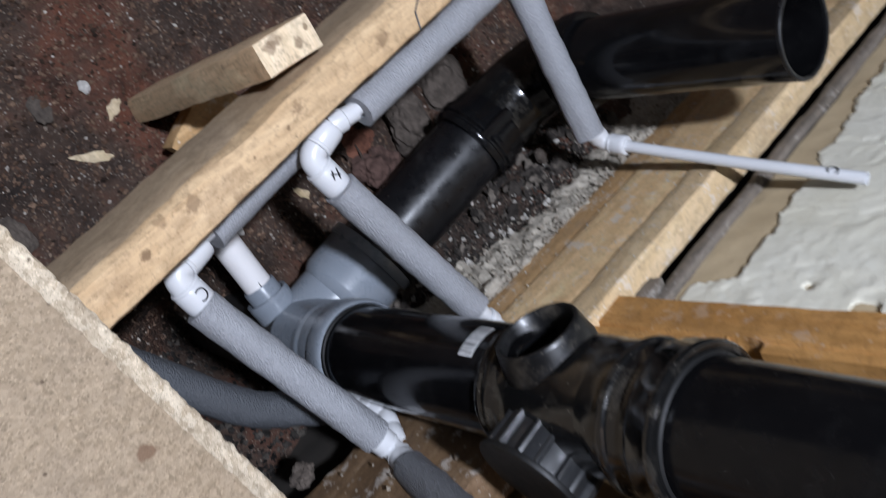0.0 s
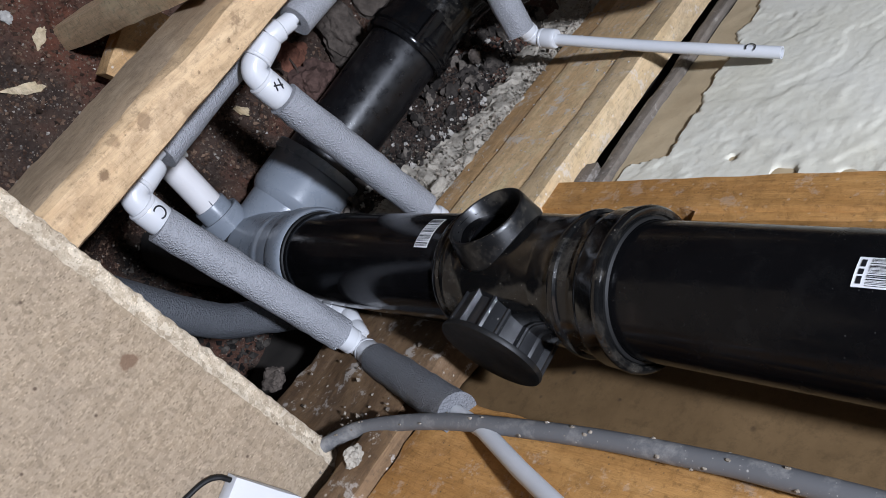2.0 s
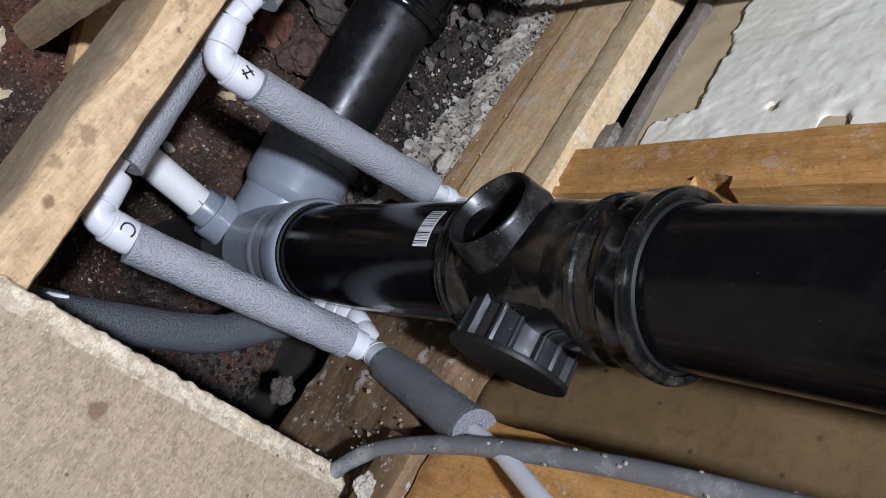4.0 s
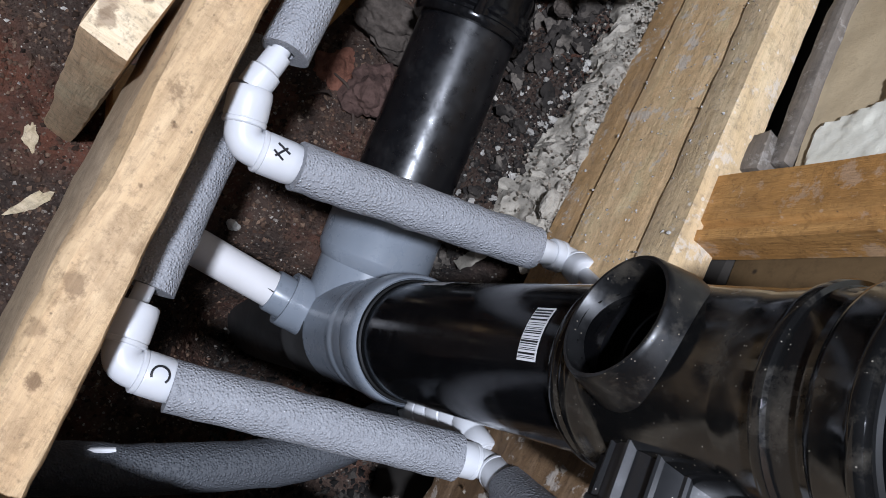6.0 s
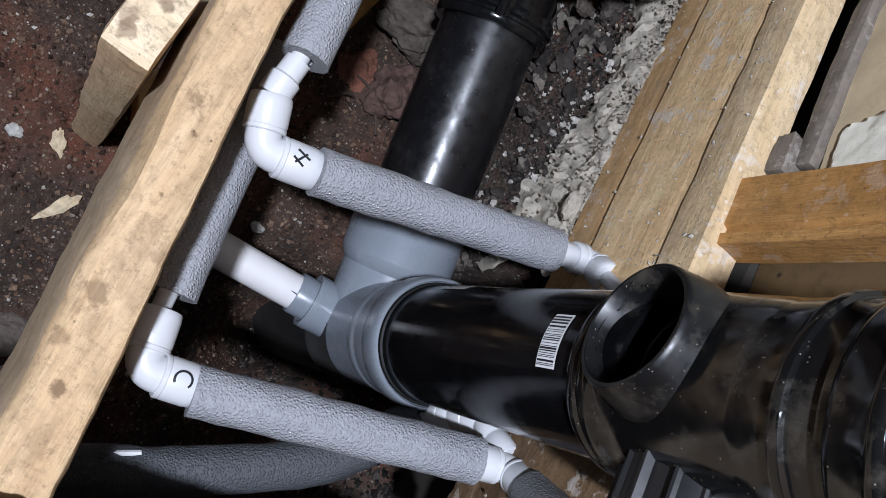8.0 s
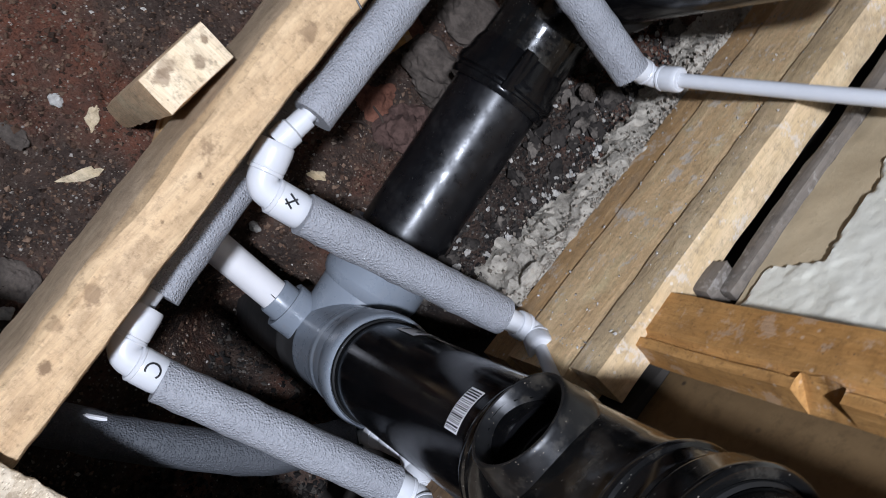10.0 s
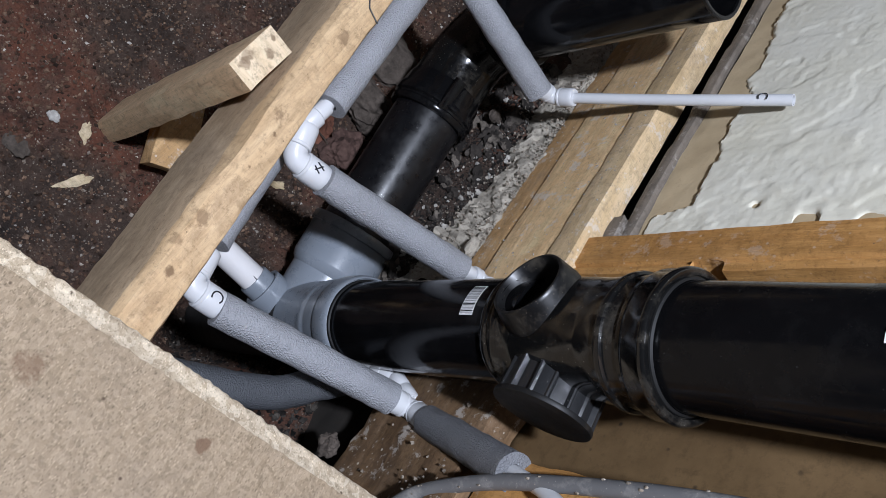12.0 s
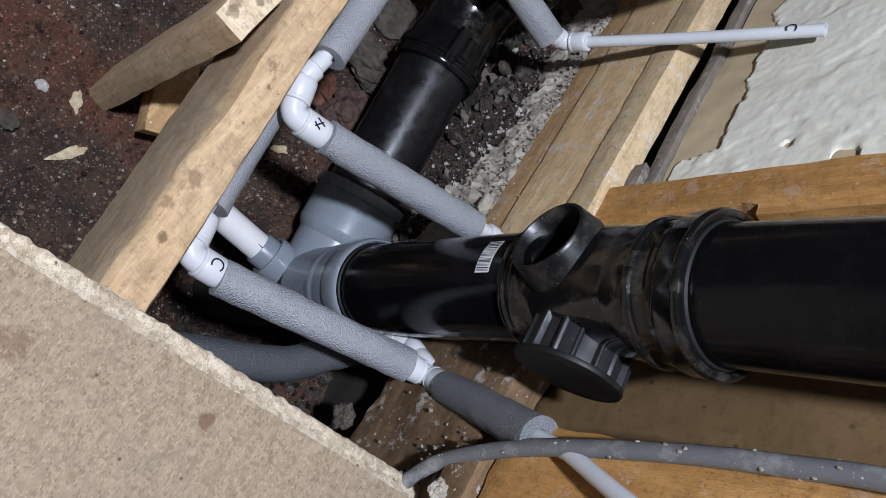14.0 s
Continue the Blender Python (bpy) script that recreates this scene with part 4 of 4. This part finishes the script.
def build_low_pipe():
    h = thing("low_insulated_pipe", "grey foam-covered pipe curving low over the earth, coloured darker for shade", "water pipe")
    pts = curve([(-0.03, -0.24, -0.195), (0.078, -0.184, -0.193), (0.14, -0.158, -0.193), (0.25, -0.100, -0.195), (0.302, -0.050, -0.196), (0.325, -0.018, -0.180)], 8)
    # The low run's shade comes from this darker foam colour.
    insulated(h, None, None, pts=pts, material=FOAM_SHADED, r=0.0215)
    rise = [Vector((0.318, -0.028, -0.185)), Vector((0.327, -0.012, -0.170)), Vector((0.335, -0.003, -0.146)), Vector((0.346, 0.003, -0.112)), Vector((0.360, -0.018, -0.074))]
    bare(h, rise)
    for p, q, size in ((rise[1], rise[2], 0.0122), (rise[2], rise[3], 0.0128), (rise[3], rise[4], 0.0122)):
        n = (q - p).length
        bm = bmesh.new()
        lathe(bm, [(0.007, 0.001), (size * 0.9, 0.001), (size, 0.003), (size, n * 0.45), (size * 0.93, n * 0.48), (size * 0.93, n * 0.52), (size, n * 0.55), (size, n - 0.004), (size * 0.9, n - 0.001), (0.007, n - 0.001)], along(p, q - p), 32)
        part("coupling", bm, WHITE, h, "white push-fit coupling")
    bm = bmesh.new()
    d = Vector((0.06, 0.028, 0)).normalized()
    tube(bm, [Vector((0.083, -0.166, -0.182)) + d * s for s in (0, 0.015, 0.03)], 0.0035, 8)
    part("label", bm, PAPER, h, "small white printed tag")


def build_waste():
    w = thing("waste_pipe", "off-white plastic waste pipe entering the grey junction", "waste pipe")
    d = (WASTE - TEE).normalized()
    b = Vector((0.105, 0.045, -0.352))
    bm = bmesh.new()
    tube(bm, curve([WASTE - d * 0.03, WASTE, (WASTE + b) / 2, b, b + d * 0.02 + Vector((0, 0, -0.004)), b + d * 0.035 + Vector((0, 0, -0.03)), b + d * 0.037 + Vector((0, 0, -0.12))], 6), 0.0202, 40)
    pipe = part("pipe", bm, WASTE_WHITE, w)
    stroke(pipe, along(WASTE + d * 0.022, -d), 0.0204, [[(-1.0, 0.3), (-0.2, 0.2)], [(0.0, 0.9), (0.1, 2.4)], [(-0.5, -0.4), (-0.2, 0.4)]], 0.009, radians(97), -0.004, 0.0007)


def build_cable():
    c = thing("grey_cable", "thick grey sheathed cable with plaster splashes", "cable")
    pts = curve([(0.36, -0.25, -0.05), (0.345, -0.19, 0.0), (0.345, -0.152, 0.028), (0.342, -0.125, 0.069), (0.337, -0.097, 0.171), (0.334, -0.078, 0.314), (0.333, -0.071, 0.42), (0.333, -0.069, 0.49), (0.335, -0.069, 0.75), (0.34, -0.07, 1.2)], 8)
    bm = bmesh.new()
    tube(bm, pts, 0.0078, 20)
    part("sheath", bm, CABLE_GREY, c)
    random.seed(21)
    bm = bmesh.new()
    for i in range(46):
        p = pts[random.randrange(14, len(pts) - 12)]
        a = random.uniform(1.8, 5.2)
        s = random.uniform(0.0006, 0.0017)
        lump(bm, p + Vector((math.cos(a), math.sin(a), 0)) * 0.0078 + Vector((0, 0, random.uniform(-0.01, 0.01))), (s, s, s * 1.5), i, 1, 0.5)
    part("plaster_splash", bm, MORTAR_GRIT, c, "dried plaster splashes")["kind"] = "stuff"


# ---------------------------------------------------------------- loose rubble
def build_rubble():
    random.seed(11)
    bm = bmesh.new()
    ny, nk = 360, 30
    rows = []
    for i in range(ny + 1):
        y = 0.165 + 0.62 * i / ny
        row = []
        wide = 0.019 + 0.014 * noise.noise(Vector((y * 22, 4, 0))) + 0.005 * noise.noise(Vector((y * 70, 4, 0))) + 0.012 * math.exp(-((y - 0.225) / 0.05) ** 2)
        for k in range(nk + 1):
            t = k / nk
            q = Vector((0.368 - wide * t, y, -0.148 - 0.012 * t - 0.16 * t ** 3))
            q += noise.noise_vector(q * 26) * 0.011 + noise.noise_vector(q * 75) * 0.007 + noise.noise_vector(q * 190) * 0.0024
            row.append(bm.verts.new(q))
        rows.append(row)
    for a, b in zip(rows, rows[1:]):
        for k in range(nk):
            bm.faces.new((a[k], a[k + 1], b[k + 1], b[k]))
    tagged(part("mortar_bed", bm, MORTAR_BED), "pale crumbling mortar bed below the wall timbers", "mortar", kind="structure")
    def grains(name, count, spot, sizes, material, label, category):
        verts, faces = [], []
        for i in range(count):
            x, y, z = spot()
            s = random.choice(sizes) * random.uniform(0.7, 1.3)
            t = Euler((random.uniform(0, 6), random.uniform(0, 6), random.uniform(0, 6))).to_matrix()
            n0 = len(verts)
            for q in ((1, 0, 0), (-1, 0.2, 0), (0, 1, 0.1), (0.1, -0.8, 0), (0, 0, 0.8), (0, 0.1, -0.7)):
                v = t @ Vector(q) * s * random.uniform(0.6, 1.5)
                verts.append((x + v.x, y + v.y, z + v.z + s * 0.35))
            for a, b, c in ((0, 2, 4), (2, 1, 4), (1, 3, 4), (3, 0, 4), (2, 0, 5), (1, 2, 5), (3, 1, 5), (0, 3, 5)):
                faces.append((n0 + a, n0 + b, n0 + c))
        me = bpy.data.meshes.new(name)
        me.from_pydata(verts, [], faces)
        me.materials.append(material)
        tagged(new(name, me), label, category, kind="stuff")

    def on_ground(x0, x1, y0, y1):
        def spot():
            x, y = random.uniform(x0, x1), random.uniform(y0, y1)
            return x, y, ground_height(x, y)
        return spot

    def on_bed():
        y = random.uniform(0.17, 0.75)
        t = random.random() ** 1.5
        return 0.362 - 0.03 * t, y, -0.150 - 0.02 * t - 0.09 * t ** 3 + 0.003

    def on_bank():
        y = random.uniform(0.14, 0.66)
        x = 0.34 - abs(random.gauss(0, 0.028))
        return x, y, ground_height(x, y)

    def on_plate():
        return random.uniform(0.352, 0.36), random.uniform(-0.25, 0.05), random.uniform(-0.13, 0.06)

    def on_timbers():
        y, z = 0.17 + 0.55 * random.random() ** 1.4, random.uniform(-0.145, 0.04)
        return (0.3635 if z < -0.101 else 0.360 if z < 0.006 else 0.357) - 0.0002, y, z

    grains("plaster_splashes", 320, on_timbers, (0.0006, 0.0008, 0.0011, 0.0016), MORTAR, "dried plaster splashes stuck on the wall timbers", "plaster")
    grains("earth_grit", 26000, on_ground(-0.5, 0.25, -0.4, 0.85), (0.0010, 0.0014, 0.0018, 0.0024, 0.0034), GRIT, "brown earth crumbs covering the ground", "earth")
    grains("dark_rubble_end", 2500, on_ground(0.26, 0.42, -0.35, 0.05), (0.0018, 0.0025, 0.0035, 0.006), DARK_GRIT, "dark rubble under the old plate", "rubble")
    grains("dark_rubble", 8000, on_ground(0.265, 0.36, 0.12, 0.66), (0.001, 0.0015, 0.002, 0.003), DARK_GRIT, "dark broken rubble beside the black pipe", "rubble")
    grains("mortar_crumbs", 1100, on_bed, (0.0008, 0.0012, 0.0018, 0.0026), MORTAR_GRIT, "pale mortar crumbs along the wall foot", "rubble")
    grains("spilled_mortar", 160, on_bank, (0.001, 0.0015, 0.0022, 0.0035), MORTAR, "pale mortar specks spilled on the dark rubble", "rubble")
    grains("plate_crumbs", 80, on_plate, (0.0012, 0.0018, 0.003), MORTAR_GRIT, "plaster crumbs stuck on the old plate", "rubble")
    grains("earth_clods", 2600, on_ground(-0.5, 0.25, -0.4, 0.85), (0.0026, 0.0034, 0.0045), GRIT, "brown lumps of earth and brick lying on the ground", "earth")
    grains("debris", 5000, on_ground(-0.5, 0.34, -0.4, 0.85), (0.0007, 0.001, 0.0014, 0.002, 0.003), DEBRIS, "small pale chips scattered over the earth", "debris")


def build_rubble_lumps():
    """Broken lumps wedged between the pipe and the wall timbers."""
    random.seed(31)
    for name, count, near, far, low, high, material, label in (
            ("rubble_lumps", 90, 0.272, 0.345, 0.005, 0.015, DARK_RUBBLE, "dark broken lumps of old mortar and brick"),
            ("pale_lumps", 45, 0.315, 0.35, 0.002, 0.005, MORTAR, "pale crumbs of mortar between dark lumps")):
        bm = bmesh.new()
        for i in range(count):
            x, y = random.uniform(near, far), random.uniform(0.15, 0.64)
            s = random.uniform(low, high)
            lump(bm, (x, y, ground_height(x, y) + s * 0.3), (s, s * random.uniform(0.6, 1.3), s * random.uniform(0.5, 0.9)), i * 1.3, 3, 0.85)
        tagged(part(name, bm, material), label, "rubble", kind="stuff")


def stone(name, x, y, size, material, label, category, seed, z=None, jag=0.35):
    bm = bmesh.new()
    zz = (ground_height(x, y) if z is None else z) + size[2] * 0.35
    lump(bm, (x, y, zz), size, seed, 4, jag)
    return tagged(part(name, bm, material, smooth=False), label, category)


def build_stones():
    stone("broken_brick", 0.203, 0.338, (0.034, 0.036, 0.028), PURPLE, "purple-brown broken brick in the earth beside the pipe", "brick", 3.0, jag=0.5)
    stone("broken_brick", 0.155, 0.34, (0.026, 0.03, 0.012), BRICK, "red-brown broken brick half buried in earth", "brick", 5.0, jag=0.5)
    stone("broken_brick", 0.178, 0.425, (0.05, 0.036, 0.03), STONE, "dirty grey broken brick behind the foam pipe", "brick", 6.0, jag=0.4)
    stone("broken_brick", 0.12, 0.455, (0.03, 0.022, 0.016), BRICK, "red broken brick in the earth", "brick", 8.0, jag=0.4)
    stone("pebble", 0.146, 0.104, (0.008, 0.006, 0.006), PALE_STONE, "small white stone on the earth", "stone", 2.0)
    stone("pebble", -0.133, 0.062, (0.009, 0.008, 0.006), PALE_STONE, "pale grey stone on the earth", "stone", 4.0)
    stone("pebble", -0.004, -0.172, (0.01, 0.01, 0.006), PALE_STONE, "white plaster crumb on the earth", "stone", 7.0)
    stone("flat_stone", -0.138, -0.004, (0.018, 0.012, 0.004), STONE, "flat grey stone flake on the earth", "stone", 9.0)
    stone("flat_stone", -0.024, -0.135, (0.03, 0.022, 0.008), STONE, "flat dark stone in the earth", "stone", 12.0)
    stone("mortar_lump", 0.302, 0.485, (0.012, 0.010, 0.009), STONE, "grey mortar lump by the bend", "mortar", 10.0, z=-0.24)
    stone("mortar_lump", 0.350, 0.235, (0.009, 0.016, 0.010), MORTAR_BED, "pale mortar lump at the wall foot", "mortar", 13.0, z=-0.15)
    stone("stone_slab", 0.168, 0.53, (0.06, 0.045, 0.03), STONE, "dark flat stone lying under the pipe bend", "stone", 15.0, jag=0.3)
    stone("mortar_lump", 0.355, -0.102, (0.013, 0.016, 0.013), STONE, "grey mortar lump wedged at the old plate", "mortar", 16.0, z=-0.175, jag=0.5)
    stone("mortar_lump", 0.338, -0.158, (0.009, 0.010, 0.009), MORTAR_BED, "pale plaster lump stuck to the timber offcut", "mortar", 17.0, z=0.085, jag=0.5)
    for pts in (((0.150, 0.335), (0.175, 0.325), (0.195, 0.303), (0.21, 0.28)), ((0.135, 0.285), (0.15, 0.30), (0.162, 0.305))):
        bm = bmesh.new()
        tube(bm, curve([(x, y, ground_height(x, y) + 0.014) for x, y in pts], 5), 0.0018, 8, rough=0.0006)
        tagged(part("root_twig", bm, TWIG), "thin dark root lying on the earth", "twig")
    bm = bmesh.new()
    box(bm, (-0.007, -0.05, -0.004), (0.007, 0.05, 0.004), pose(0.112, 0.392, -0.435, 8, 0, -12), (2, 10, 2), 0.002, 3.0, 0.001)
    tagged(part("timber_offcut", bm, STUD_WOOD), "small orange timber offcut lying on the earth", "offcut")
    bm = bmesh.new()
    box(bm, (-0.03, -0.055, -0.02), (0.03, 0.055, 0.02), pose(-0.012, 0.140, -0.41, 4, 4, 30), (5, 9, 4), 0.003, 8.0, 0.002)
    tagged(part("timber_block", bm, LOW_WOOD), "small dirty timber block lying beside the post", "offcut")
    for i, (x, y, L, a) in enumerate(((-0.051, 0.012, 0.022, 60), (-0.09, 0.075, 0.014, 120), (0.155, 0.205, 0.014, 20))):
        bm = bmesh.new()
        lump(bm, (0, 0, 0), (L, 0.0062, 0.0026), i * 3.0 + 1.0, 3, 0.75)
        bmesh.ops.transform(bm, matrix=pose(x, y, ground_height(x, y) + 0.006, 6, -5, a), verts=bm.verts)
        tagged(part("wood_splinter", bm, SPLINTER), "pale wood splinter lying on the earth", "splinter")


def build_strip():
    st = thing("plastic_strip", "white plastic strip with a dark lead lying on the chipboard", "strip")
    at = pose(0.271, -0.236, 0.0345, 0, 0, 19.5)
    bm = bmesh.new()
    box(bm, (0.0, -0.034, 0.0), (0.075, 0.0, 0.019), at, (8, 4, 3), bevel=0.0015)
    part("body", bm, WHITE, st)
    bm = bmesh.new()
    tube(bm, curve([(0.273, -0.241, 0.045), (0.262, -0.246, 0.044), (0.256, -0.258, 0.039), (0.252, -0.285, 0.037), (0.240, -0.34, 0.037)], 6), 0.0025, 10)
    part("lead", bm, RUBBER, st, "thin dark lead")


def build_lamp():
    l = thing("ceiling_lamp", "white pendant lamp hanging from the ceiling", "lamp")
    bm = bmesh.new()
    lathe(bm, [(0.0, 0.0), (0.05, 0.0), (0.05, -0.02), (0.008, -0.025), (0.008, -0.48), (0.03, -0.49), (0.03, -0.52), (0.0, -0.52)], pose(LAMP[0], LAMP[1], 2.7), 32)
    part("rose", bm, WHITE, l)


build_ground()
build_room()
build_plaster()
build_upper_wall()
build_wall()
build_stud()
build_floor()
build_joist()
build_post()
build_stack()
build_junction()
build_branch()
build_hot()
build_stub()
build_cold()
build_low_pipe()
build_waste()
build_cable()
build_rubble()
build_rubble_lumps()
build_stones()
build_strip()
build_lamp()
